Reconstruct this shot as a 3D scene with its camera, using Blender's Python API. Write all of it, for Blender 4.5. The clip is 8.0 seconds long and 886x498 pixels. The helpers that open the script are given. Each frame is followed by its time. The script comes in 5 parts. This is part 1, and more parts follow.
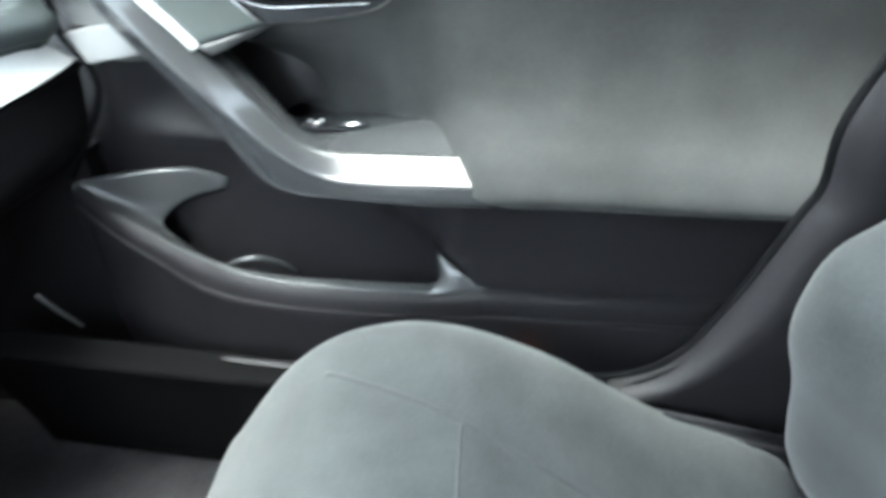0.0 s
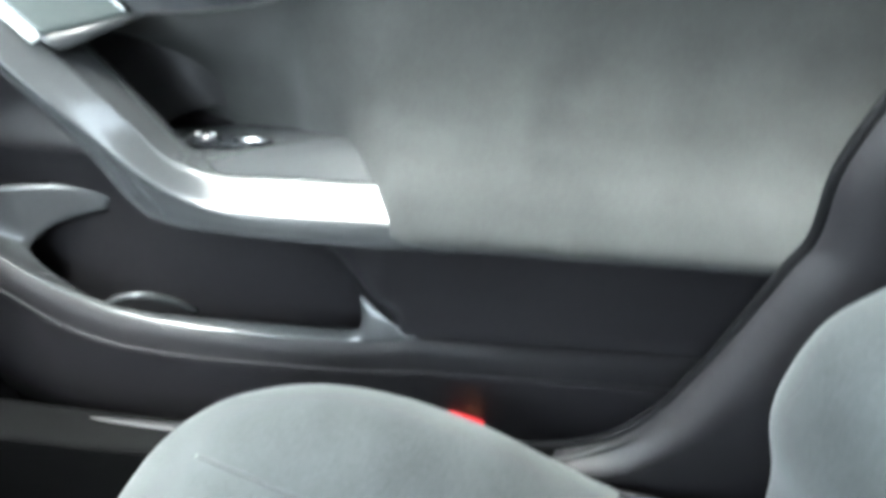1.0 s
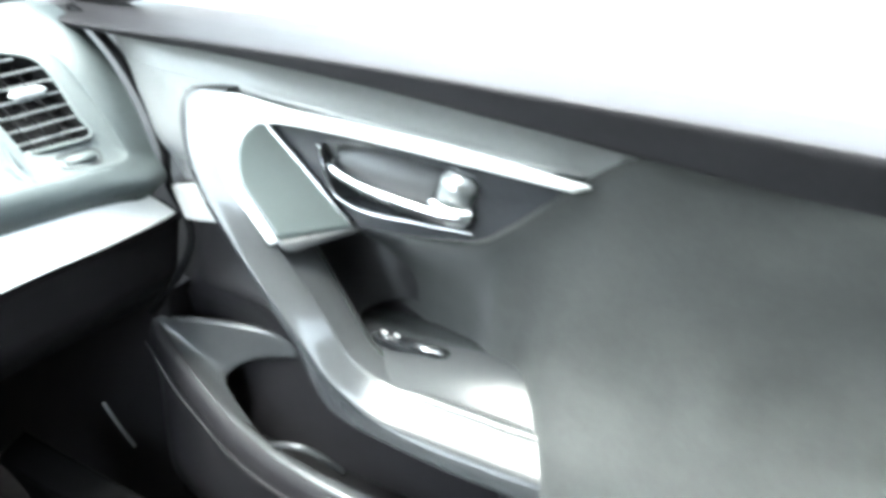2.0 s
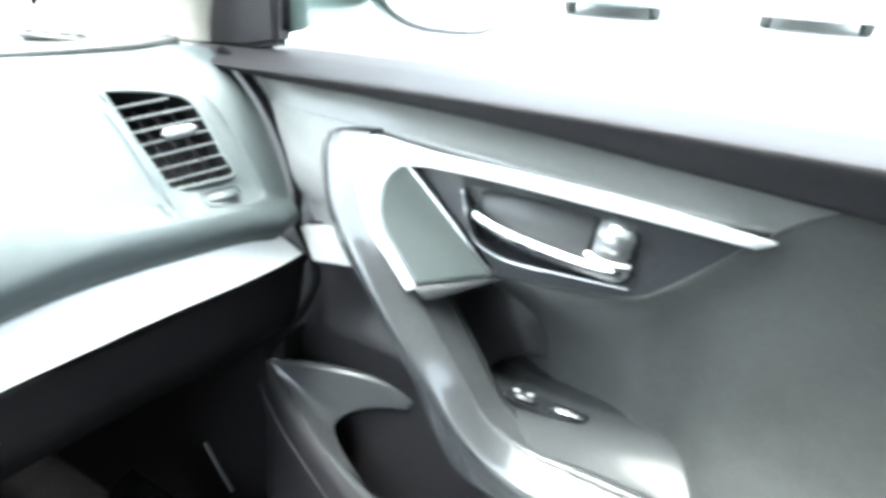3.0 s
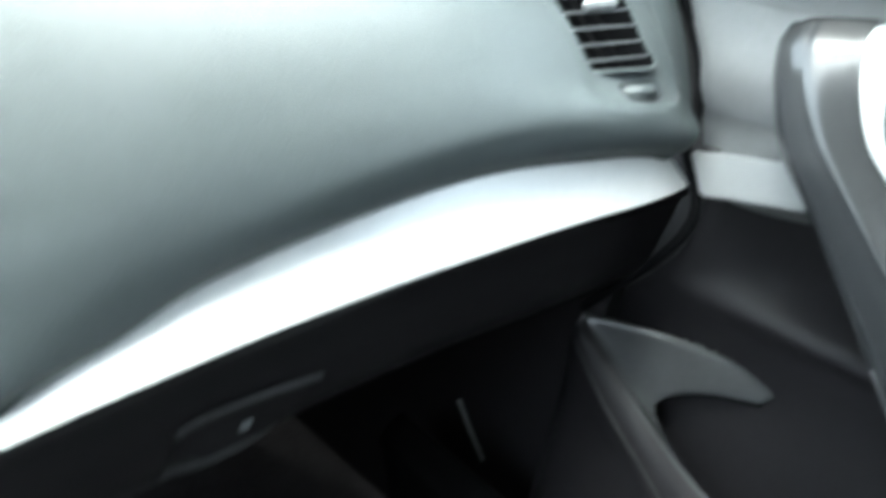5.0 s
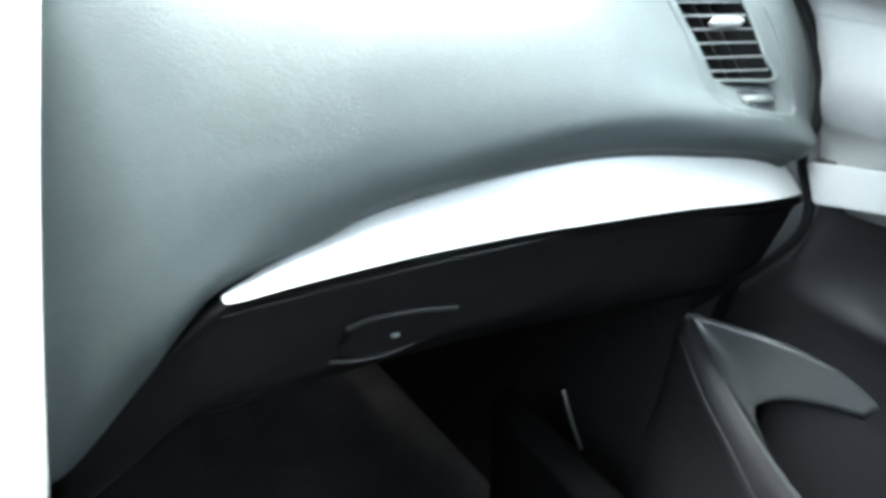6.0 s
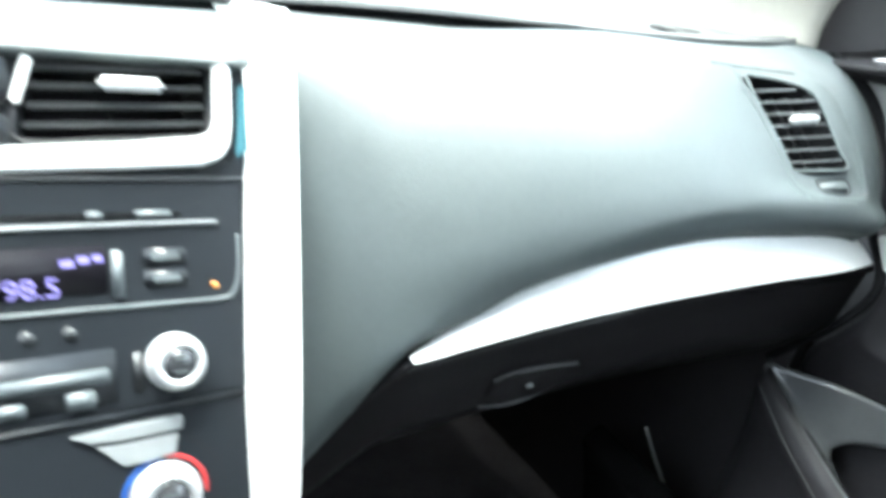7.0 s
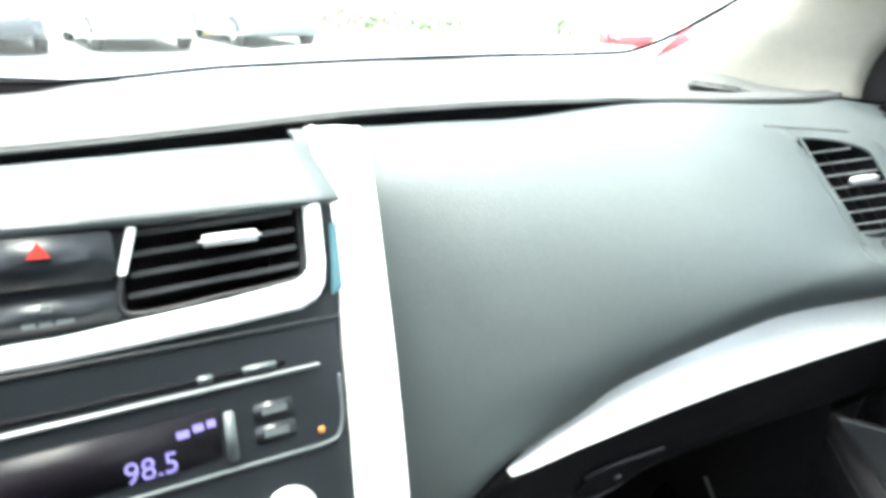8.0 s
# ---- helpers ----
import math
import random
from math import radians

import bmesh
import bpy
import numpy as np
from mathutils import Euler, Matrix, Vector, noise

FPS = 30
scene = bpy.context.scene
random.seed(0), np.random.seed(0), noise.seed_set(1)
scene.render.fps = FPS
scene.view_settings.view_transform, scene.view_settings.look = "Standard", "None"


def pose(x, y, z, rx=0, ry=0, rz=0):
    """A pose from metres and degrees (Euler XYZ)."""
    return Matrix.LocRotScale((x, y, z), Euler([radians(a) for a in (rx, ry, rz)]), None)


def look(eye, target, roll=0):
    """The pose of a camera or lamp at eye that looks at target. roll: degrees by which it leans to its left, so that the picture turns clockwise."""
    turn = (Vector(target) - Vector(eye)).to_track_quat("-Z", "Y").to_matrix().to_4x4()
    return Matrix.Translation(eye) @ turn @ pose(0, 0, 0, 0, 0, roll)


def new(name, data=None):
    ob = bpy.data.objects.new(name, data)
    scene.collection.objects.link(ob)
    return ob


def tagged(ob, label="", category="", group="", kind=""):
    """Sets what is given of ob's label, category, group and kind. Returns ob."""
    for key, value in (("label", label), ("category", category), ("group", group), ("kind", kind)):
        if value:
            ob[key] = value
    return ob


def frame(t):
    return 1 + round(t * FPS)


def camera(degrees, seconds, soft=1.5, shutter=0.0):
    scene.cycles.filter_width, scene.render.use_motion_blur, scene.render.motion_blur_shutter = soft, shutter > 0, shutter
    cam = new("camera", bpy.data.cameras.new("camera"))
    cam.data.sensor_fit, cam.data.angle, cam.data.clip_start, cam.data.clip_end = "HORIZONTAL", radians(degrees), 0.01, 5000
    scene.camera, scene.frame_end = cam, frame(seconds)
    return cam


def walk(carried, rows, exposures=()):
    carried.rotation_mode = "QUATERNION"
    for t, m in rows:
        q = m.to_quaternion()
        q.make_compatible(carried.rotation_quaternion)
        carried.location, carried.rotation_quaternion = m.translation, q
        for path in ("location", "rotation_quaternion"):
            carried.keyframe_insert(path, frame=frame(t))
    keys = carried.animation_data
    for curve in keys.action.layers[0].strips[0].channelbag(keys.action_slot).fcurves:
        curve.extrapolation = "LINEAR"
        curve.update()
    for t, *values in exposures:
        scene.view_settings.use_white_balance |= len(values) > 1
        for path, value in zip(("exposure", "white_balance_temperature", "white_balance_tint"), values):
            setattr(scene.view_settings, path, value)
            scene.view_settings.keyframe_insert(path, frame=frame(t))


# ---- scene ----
cam = camera(71.1, 8.0, soft=3.8, shutter=0.75)
EXPOSURES = [(0, 4.22, 6150, 1), (1.2, 4.63, 6150, 1), (2, 4.7, 6250, 1), (3.5, 4.35, 6250, 1), (4.0, 4.0, 6250, 1), (4.5, 3.6, 6250, 0), (5.2, 3.6, 6100, -1), (6.5, 4.25, 6050, 0), (7.0, 4.1, 6150, 0), (8, 3.6, 6450, 1)]
PATH = [
    (0, (0.086, 0.09, 0.849), (0.037, 1.764, -0.245), 2.3),
    (0.5, (0.108, 0.159, 0.81), (0.209, 1.856, -0.244), 4.9),
    (0.6, (0.106, 0.151, 0.795), (0.242, 1.875, -0.21), 5.7),
    (1, (0.138, 0.225, 0.817), (0.169, 1.907, -0.264), 5.1),
    (1.2, (0.154, 0.231, 0.868), (0.14, 1.911, -0.217), 6.1),
    (1.5, (0.158, 0.253, 0.924), (-0.136, 1.955, -0.085), 5.6),
    (2, (0.113, 0.296, 0.939), (-0.449, 1.994, 0.043), 8.4),
    (2.2, (0.092, 0.309, 0.925), (-0.527, 2.003, 0.061), 8.0),
    (3.3, (0.0, 0.266, 0.914), (-0.81, 1.927, 0.151), 8.1),
    (3.5, (-0.037, 0.231, 0.918), (-0.839, 1.894, 0.149), 7.7),
    (4, (-0.173, 0.26, 0.895), (-1.029, 1.876, 0.086), 6.7),
    (4.5, (-0.254, 0.292, 0.842), (-1.123, 1.883, -0.003), 10.6),
    (5, (-0.22, 0.23, 0.755), (-1.269, 1.726, -0.058), 12.7),
    (5.2, (-0.183, 0.212, 0.731), (-1.368, 1.611, -0.068), 12.4),
    (6.3, (-0.151, 0.126, 0.744), (-1.509, 1.361, -0.05), 13.2),
    (6.5, (-0.149, 0.104, 0.765), (-1.522, 1.315, -0.04), 12.6),
    (6.7, (-0.147, 0.072, 0.777), (-1.542, 1.266, -0.013), 12.4),
    (7, (-0.139, 0.027, 0.802), (-1.595, 1.171, 0.046), 12.2),
    (7.5, (-0.18, 0.004, 0.854), (-1.667, 1.113, 0.107), 10.5),
    (8, (-0.215, -0.02, 0.858), (-1.678, 1.14, 0.141), 8.3),
]
walk(cam, [(t, look(eye, target, roll)) for t, eye, target, roll in PATH], exposures=EXPOSURES)

# ---- light ----
world = bpy.data.worlds.new("sky")
scene.world = world
world.use_nodes = True
wn = world.node_tree.nodes
sky = wn.new("ShaderNodeTexSky")
sky.sky_type = "NISHITA"
sky.sun_disc = False
sky.sun_elevation, sky.sun_rotation = radians(77), radians(238)
sky.air_density, sky.dust_density, sky.ozone_density = 1.0, 2.0, 1.0
veil = wn.new("ShaderNodeHueSaturation")  # thin white cloud over the blue
veil.inputs["Saturation"].default_value = 0.35
world.node_tree.links.new(sky.outputs[0], veil.inputs["Color"])
world.node_tree.links.new(veil.outputs[0], wn["Background"].inputs[0])
wn["Background"].inputs[1].default_value = 0.14
sun = new("sun", bpy.data.lights.new("sun", "SUN"))
sun.data.energy, sun.data.angle, sun.data.color = 0.68, radians(30), (1.0, 0.97, 0.93)
sun.matrix_basis = look((0, 0, 5), (0.19, 0.12, 4.0))

# ---- materials ----
def material(name, color, rough=0.5, metal=0.0, var=0.12, scale=40.0, bump=0.0, bump_scale=900.0, second=None, coat=0.0, sheen=0.0, shine=0.5, grain=0.5):
    """A surface with mottling at two scales and a fine relief."""
    m = bpy.data.materials.new(name)
    m.use_nodes = True
    n, l = m.node_tree.nodes, m.node_tree.links
    b = n["Principled BSDF"]
    co = n.new("ShaderNodeTexCoord")
    big, fine = n.new("ShaderNodeTexNoise"), n.new("ShaderNodeTexNoise")
    big.inputs["Scale"].default_value, big.inputs["Detail"].default_value = scale * 0.2, 4
    fine.inputs["Scale"].default_value, fine.inputs["Detail"].default_value = scale * 4, 6
    l.new(co.outputs["Object"], big.inputs["Vector"]), l.new(co.outputs["Object"], fine.inputs["Vector"])
    mix = n.new("ShaderNodeMix")
    mix.data_type = "FLOAT"
    mix.inputs[0].default_value = grain
    l.new(big.outputs["Fac"], mix.inputs[2]), l.new(fine.outputs["Fac"], mix.inputs[3])
    ramp = n.new("ShaderNodeValToRGB")
    dark = second or tuple(c * (1 - var) for c in color)
    light = tuple(min(1, c * (1 + var)) for c in color)
    ramp.color_ramp.elements[0].position, ramp.color_ramp.elements[1].position = 0.35, 0.65
    ramp.color_ramp.elements[0].color, ramp.color_ramp.elements[1].color = (*dark, 1), (*light, 1)
    l.new(mix.outputs[0], ramp.inputs[0]), l.new(ramp.outputs[0], b.inputs["Base Color"])
    rr = n.new("ShaderNodeMapRange")
    rr.inputs["To Min"].default_value, rr.inputs["To Max"].default_value = max(0.02, rough * 0.85), min(1, rough * 1.15)
    l.new(big.outputs["Fac"], rr.inputs["Value"]), l.new(rr.outputs[0], b.inputs["Roughness"])
    b.inputs["Metallic"].default_value = metal
    b.inputs["Coat Weight"].default_value = coat
    b.inputs["Specular IOR Level"].default_value = shine
    b.inputs["Sheen Weight"].default_value = sheen
    if bump:
        g, bp = n.new("ShaderNodeTexNoise"), n.new("ShaderNodeBump")
        g.inputs["Scale"].default_value, g.inputs["Detail"].default_value = bump_scale, 3
        bp.inputs["Strength"].default_value, bp.inputs["Distance"].default_value = bump, 0.0006
        l.new(co.outputs["Object"], g.inputs["Vector"]), l.new(g.outputs["Fac"], bp.inputs["Height"]), l.new(bp.outputs[0], b.inputs["Normal"])
    return m


def glow(name, color, strength):
    m = bpy.data.materials.new(name)
    m.use_nodes = True
    b = m.node_tree.nodes["Principled BSDF"]
    b.inputs["Base Color"].default_value = (*[c * 0.3 for c in color], 1)
    b.inputs["Emission Color"].default_value, b.inputs["Emission Strength"].default_value = (*color, 1), strength
    return m


def glass(name, tint, ior=1.02):
    m = bpy.data.materials.new(name)
    m.use_nodes = True
    b = m.node_tree.nodes["Principled BSDF"]
    b.inputs["Base Color"].default_value, b.inputs["Roughness"].default_value = (*tint, 1), 0.0
    b.inputs["Transmission Weight"].default_value, b.inputs["IOR"].default_value = 1.0, ior
    return m


SOFT = material("soft_dash_vinyl", (0.064, 0.076, 0.078), 0.5, var=0.06, bump=0.6, bump_scale=650)
PAD = material("dash_top_vinyl", (0.07, 0.073, 0.073), 0.55, var=0.08, bump=0.4, bump_scale=1400)
DOOR = material("door_hard_plastic", (0.033, 0.033, 0.034), 0.4, var=0.07, bump=0.35, bump_scale=1500)
DARK = material("dark_hard_plastic", (0.0165, 0.0155, 0.017), 0.5, var=0.1, bump=0.35, bump_scale=1500)
PANEL = material("door_upper_plastic", (0.215, 0.217, 0.217), 0.32, var=0.06, bump=0.25, bump_scale=1500)
RIMPLASTIC = material("pocket_rim_plastic", (0.078, 0.081, 0.084), 0.26, var=0.05, coat=0.6, bump=0.1, bump_scale=1600)
RADIO = material("radio_face_plastic", (0.0135, 0.0155, 0.0185), 0.3, var=0.05, shine=0.35)
BELT = material("belt_pad_vinyl", (0.022, 0.021, 0.023), 0.58, var=0.1, bump=0.3, bump_scale=1400, shine=0.13)
CAP = material("armrest_cap_plastic", (0.048, 0.0497, 0.0515), 0.24, var=0.06, coat=0.6, bump=0.12, bump_scale=1600)
BLACK = material("black_rubber", (0.008, 0.008, 0.009), 0.85, var=0.1, shine=0.12)
GLOSS = material("gloss_black_trim", (0.02, 0.021, 0.023), 0.12, var=0.03, coat=0.5)
SMOKE = material("smoked_gloss_trim", (0.032, 0.033, 0.036), 0.18, var=0.1, coat=0.4)
SILVER = material("satin_silver_trim", (0.88, 0.89, 0.88), 0.38, metal=0.15, var=0.03, bump=0.05, bump_scale=3000)
CHROME = material("polished_chrome", (0.82, 0.83, 0.84), 0.07, metal=1.0, var=0.02)
LOWER = material("door_lower_plastic", (0.0215, 0.020, 0.0222), 0.48, var=0.1, bump=0.35, bump_scale=1500, shine=0.3)
WEDGE = material("smooth_grey_green_trim", (0.072, 0.084, 0.082), 0.14, var=0.03, coat=0.8)
RING = material("brushed_silver_ring", (0.80, 0.81, 0.81), 0.28, metal=0.75, var=0.03)
KNOB = material("satin_grey_metal", (0.30, 0.31, 0.31), 0.3, metal=0.8, var=0.05)
SLAT = material("pale_grey_slat_plastic", (0.22, 0.23, 0.235), 0.4, var=0.05)
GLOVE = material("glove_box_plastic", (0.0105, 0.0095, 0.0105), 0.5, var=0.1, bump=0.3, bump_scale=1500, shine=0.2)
# the satin silver again, darkened to stand in for shade on the door strip
SHADEDSILVER = material("shaded_silver_trim", (0.36, 0.37, 0.37), 0.45, metal=0.2, var=0.03)
# blacker than such plastic is: the sill's shade is put into the colour
SHADEDSILL = material("shaded_sill_plastic", (0.0035, 0.0034, 0.0035), 0.8, var=0.1, shine=0.06)
CLOTH = material("door_woven_fabric", (0.031, 0.0324, 0.0315), 0.9, var=0.33, scale=52, grain=0.2, bump=0.6, bump_scale=1100, sheen=0.12)
SEAT = material("seat_woven_fabric", (0.062, 0.067, 0.066), 0.9, var=0.26, scale=70, grain=0.35, bump=0.7, bump_scale=900, sheen=0.2)
SEATSIDE = material("seat_side_fabric", (0.06, 0.063, 0.063), 0.9, var=0.12, scale=50, bump=0.7, bump_scale=900, sheen=0.3)
CARPET = material("floor_carpet", (0.045, 0.0425, 0.045), 0.95, shine=0.1, var=0.3, scale=80, bump=0.8, bump_scale=700)
BEIGE = material("beige_pillar_trim", (0.30, 0.285, 0.25), 0.7, var=0.05, scale=30, bump=0.3, bump_scale=900)
LINER = material("headliner_cloth", (0.62, 0.61, 0.58), 0.9, var=0.06, scale=30, bump=0.4, bump_scale=900)
BUTTON = material("button_plastic", (0.022, 0.024, 0.026), 0.4, var=0.05)
GREYBUTTON = material("grey_button_plastic", (0.085, 0.097, 0.102), 0.4, var=0.05)
REDMARK = material("red_print", (0.38, 0.02, 0.022), 0.4, var=0.05)
BLUEMARK = material("blue_print", (0.012, 0.07, 0.28), 0.4, var=0.05)
SCREEN = material("display_screen", (0.007, 0.006, 0.008), 0.35, var=0.05, shine=0.15)
DIGIT = glow("display_digit_glow", (0.42, 0.36, 0.95), 0.05)
REDLAMP = glow("red_lamp_glow", (1.0, 0.02, 0.03), 0.055)
LAMPCORE = glow("lamp_core_glow", (1.0, 0.42, 0.10), 0.4)
HAZARD = glow("hazard_triangle_glow", (1.0, 0.06, 0.04), 0.02)
AMBER = glow("amber_reflection_glow", (1.0, 0.42, 0.08), 0.05)
PANE = glass("window_glass", (0.97, 1.0, 0.99))
SCREENGLASS = glass("windscreen_glass", (0.97, 1.0, 0.99), 1.45)
MIRROR = material("mirror_glass", (0.9, 0.92, 0.92), 0.02, metal=1.0, var=0.01)

# ---- shaping ----
from mathutils.bvhtree import BVHTree

def cr(ctrl, n, closed=False):
    """n points on a smooth curve through the control points (along the first axis)."""
    c = np.asarray(ctrl, float)
    k = len(c)
    ts = np.linspace(0, k, n, endpoint=False) if closed else np.linspace(0, k - 1, n)
    out = []
    for t in ts:
        i = min(int(t), k - 1 if closed else k - 2)
        f = t - i
        if closed:
            p0, p1, p2, p3 = c[(i - 1) % k], c[i % k], c[(i + 1) % k], c[(i + 2) % k]
        else:
            p1, p2 = c[i], c[i + 1]
            p0 = c[i - 1] if i else 2 * p1 - p2
            p3 = c[i + 2] if i + 2 < k else 2 * p2 - p1
        out.append(0.5 * (2 * p1 + (p2 - p0) * f + (2 * p0 - 5 * p1 + 4 * p2 - p3) * f ** 2 + (3 * p1 - p0 - 3 * p2 + p3) * f ** 3))
    return np.array(out)


def mesh_of(verts, faces, smooth=True):
    me = bpy.data.meshes.new("m")
    me.from_pydata([tuple(map(float, v)) for v in verts], [], faces)
    me.update()
    if smooth:
        me.polygons.foreach_set("use_smooth", [True] * len(me.polygons))
    return me


def sheet(ctrl, nu, nv):
    """A smooth sheet through a net of control points [section][point]."""
    c = np.asarray(ctrl, float)
    g = cr(c, nu)
    g = np.swapaxes(cr(np.swapaxes(g, 0, 1), nv), 0, 1)
    faces = [(i * nv + j, (i + 1) * nv + j, (i + 1) * nv + j + 1, i * nv + j + 1) for i in range(nu - 1) for j in range(nv - 1)]
    return mesh_of(g.reshape(-1, 3), faces)


def tube(ctrl, nu, nk, round_section=True):
    """A solid swept through closed sections [section][point]."""
    c = np.asarray(ctrl, float)
    g = cr(c, nu)
    if round_section:
        g = np.swapaxes(cr(np.swapaxes(g, 0, 1), nk, closed=True), 0, 1)
    nk = g.shape[1]
    faces = [(i * nk + j, (i + 1) * nk + j, (i + 1) * nk + (j + 1) % nk, i * nk + (j + 1) % nk) for i in range(nu - 1) for j in range(nk)]
    faces += [tuple(range(nk)), tuple((nu - 1) * nk + j for j in reversed(range(nk)))]
    return mesh_of(g.reshape(-1, 3), faces)


def pipe(ctrl, r, n=40, k=10, squash=1.0):
    """A round bar along a curve; squash flattens it in z."""
    p = cr(ctrl, n)
    d = np.gradient(p, axis=0)
    verts, s = [], None
    for a, t in zip(p, d):
        t = Vector(t).normalized()
        if s is None:
            s = t.cross(Vector((0, 0, 1)))
            s = s if s.length > 1e-3 else Vector((1, 0, 0))
        s = (s - t * s.dot(t)).normalized()
        u = s.cross(t)
        verts += [Vector(a) + s * (r * math.cos(2 * math.pi * j / k)) + u * (r * squash * math.sin(2 * math.pi * j / k)) for j in range(k)]
    faces = [(i * k + j, (i + 1) * k + j, (i + 1) * k + (j + 1) % k, i * k + (j + 1) % k) for i in range(n - 1) for j in range(k)]
    faces += [tuple(range(k)), tuple((n - 1) * k + j for j in reversed(range(k)))]
    return mesh_of(verts, faces)


def plate(outline, depth, bevel=0.001, segments=2):
    """A plate from an outline of 3D points, thickened along depth (a vector), with eased edges."""
    bm = bmesh.new()
    f = bm.faces.new([bm.verts.new(p) for p in outline])
    r = bmesh.ops.extrude_face_region(bm, geom=[f])
    bmesh.ops.translate(bm, verts=[v for v in r["geom"] if isinstance(v, bmesh.types.BMVert)], vec=depth)
    bmesh.ops.recalc_face_normals(bm, faces=bm.faces)
    if bevel:
        rim = [e for e in bm.edges if len(e.link_faces) == 2 and e.calc_face_angle(0) > 0.6]
        bmesh.ops.bevel(bm, geom=rim, offset=bevel, segments=segments, affect="EDGES", clamp_overlap=True)
    bmesh.ops.triangulate(bm, faces=[f for f in bm.faces if len(f.verts) > 4])
    me = bpy.data.meshes.new("m")
    bm.to_mesh(me)
    bm.free()
    return me


def block(m, size, bevel=0.003, segments=3):
    """A box of that size about the pose m, with rounded edges."""
    bm = bmesh.new()
    bmesh.ops.create_cube(bm, size=1, matrix=m @ Matrix.Diagonal((*size, 1)))
    if bevel:
        bmesh.ops.bevel(bm, geom=bm.edges[:], offset=bevel, segments=segments, affect="EDGES", clamp_overlap=True)
    me = bpy.data.meshes.new("m")
    bm.to_mesh(me)
    bm.free()
    me.polygons.foreach_set("use_smooth", [bevel > 0] * len(me.polygons))
    return me


def turned(m, profile, n=40):
    """A turned piece: (radius, height) pairs about the pose m's z axis."""
    verts, k = [], len(profile)
    for i in range(n):
        a = 2 * math.pi * i / n
        verts += [m @ Vector((r * math.cos(a), r * math.sin(a), h)) for r, h in profile]
    faces = [(i * k + j, ((i + 1) % n) * k + j, ((i + 1) % n) * k + j + 1, i * k + j + 1) for i in range(n) for j in range(k - 1)]
    return mesh_of(verts, faces)


def thing(name, at, label, category, group="", kind=""):
    e = new(name)
    e.empty_display_size = 0.02
    e.location = at
    return tagged(e, label, category, group, kind)


def part(name, data, mat, parent=None, label="", solid=0.0, offset=0.0):
    """Links a mesh as one object under a thing or part; solid thickens a sheet."""
    me = data
    if isinstance(data, bmesh.types.BMesh):
        me = bpy.data.meshes.new(name)
        data.to_mesh(me)
        data.free()
    me.name = name
    if mat:
        me.materials.append(mat)
    ob = new(name, me)
    if parent:
        ob.parent = parent
        if not parent.parent:
            ob.matrix_parent_inverse = parent.matrix_basis.inverted()
    if solid:
        md = ob.modifiers.new("thickness", "SOLIDIFY")
        md.thickness, md.offset = solid, offset
    return tagged(ob, label)


V = Vector

# ---- the ground and the place outside ----
GROUND = -0.30
ASPHALT = material("sunlit_concrete", (0.32, 0.32, 0.31), 0.9, var=0.15, scale=2.0, bump=0.3, bump_scale=60)
def ground_z(x, y):
    """The car park falls away ahead and rises to the side."""
    return GROUND + 0.095 * y + 0.045 * x


me = mesh_of([(x, y, ground_z(x, y)) for x, y in ((-400, -400), (400, -400), (400, 400), (-400, 400))], [(0, 1, 2, 3)], False)
tagged(part("ground", me, ASPHALT), "pale concrete car park ground", "ground", kind="structure")

# ---- the car's shell, closing the place round the camera ----
def slab(name, lo, hi, mat, label, category):
    lo, hi = V(lo), V(hi)
    return tagged(part(name, block(Matrix.Translation((lo + hi) / 2), hi - lo, 0), mat), label, category, kind="structure")


slab("floor", (-1.2, -0.90, -0.02), (2.0, 0.92, 0.02), CARPET, "dark carpeted car floor", "floor")
slab("ceiling", (-0.35, -0.61, 1.20), (2.0, 0.61, 1.24), LINER, "pale cloth headliner under the car roof", "ceiling")
slab("wall_driver_side", (-1.2, -0.86, 0.02), (2.0, -0.80, 0.84), DOOR, "grey lower side wall of the cabin", "wall")
slab("wall_passenger_rear", (0.62, 0.615, 0.84), (2.0, 0.80, 1.24), SEATSIDE, "grey upper side wall behind the centre pillar", "wall")
# unseen wall, brought forward over the driver's window to dim the door's rear
slab("wall_driver_rear", (0.02, -0.80, 0.84), (2.0, -0.615, 1.24), SEATSIDE, "unseen grey wall added to block light from the driver side", "wall")
slab("wall_rear", (1.95, -0.86, 0.02), (2.0, 0.86, 1.22), SEATSIDE, "grey rear wall of the cabin", "wall")
slab("wall_passenger_side", (0.78, 0.80, 0.02), (1.95, 0.86, 0.84), DOOR, "grey lower side wall behind the front door", "wall")
slab("wall_under_dash", (-0.62, -0.80, 0.02), (-0.58, -0.16, 0.73), CARPET, "dark plain wall below the driver side of the dashboard", "wall")
slab("wall_cowl", (-1.14, -0.86, 0.64), (-0.63, 0.80, 0.66), CARPET, "dark plain bulkhead hidden under the dashboard top", "wall")
slab("wall_front", (-1.2, -0.86, 0.02), (-1.14, 0.86, 0.715), CARPET, "dark firewall at the end of the footwell", "wall")

# ---- the passenger door ----
door = thing("passenger_door", (0.0, 0.80, 0.27), "closed front passenger door with grey cloth insert and silver trim", "car door")

GAP = [(-0.520, 0.834), (-0.476, 0.812), (-0.437, 0.782), (-0.402, 0.736), (-0.384, 0.690), (-0.382, 0.655), (-0.358, 0.617), (-0.355, 0.584), (-0.375, 0.540), (-0.402, 0.500), (-0.425, 0.465)]
gz = [z for x, z in GAP][::-1]
gx = [x for x, z in GAP][::-1]
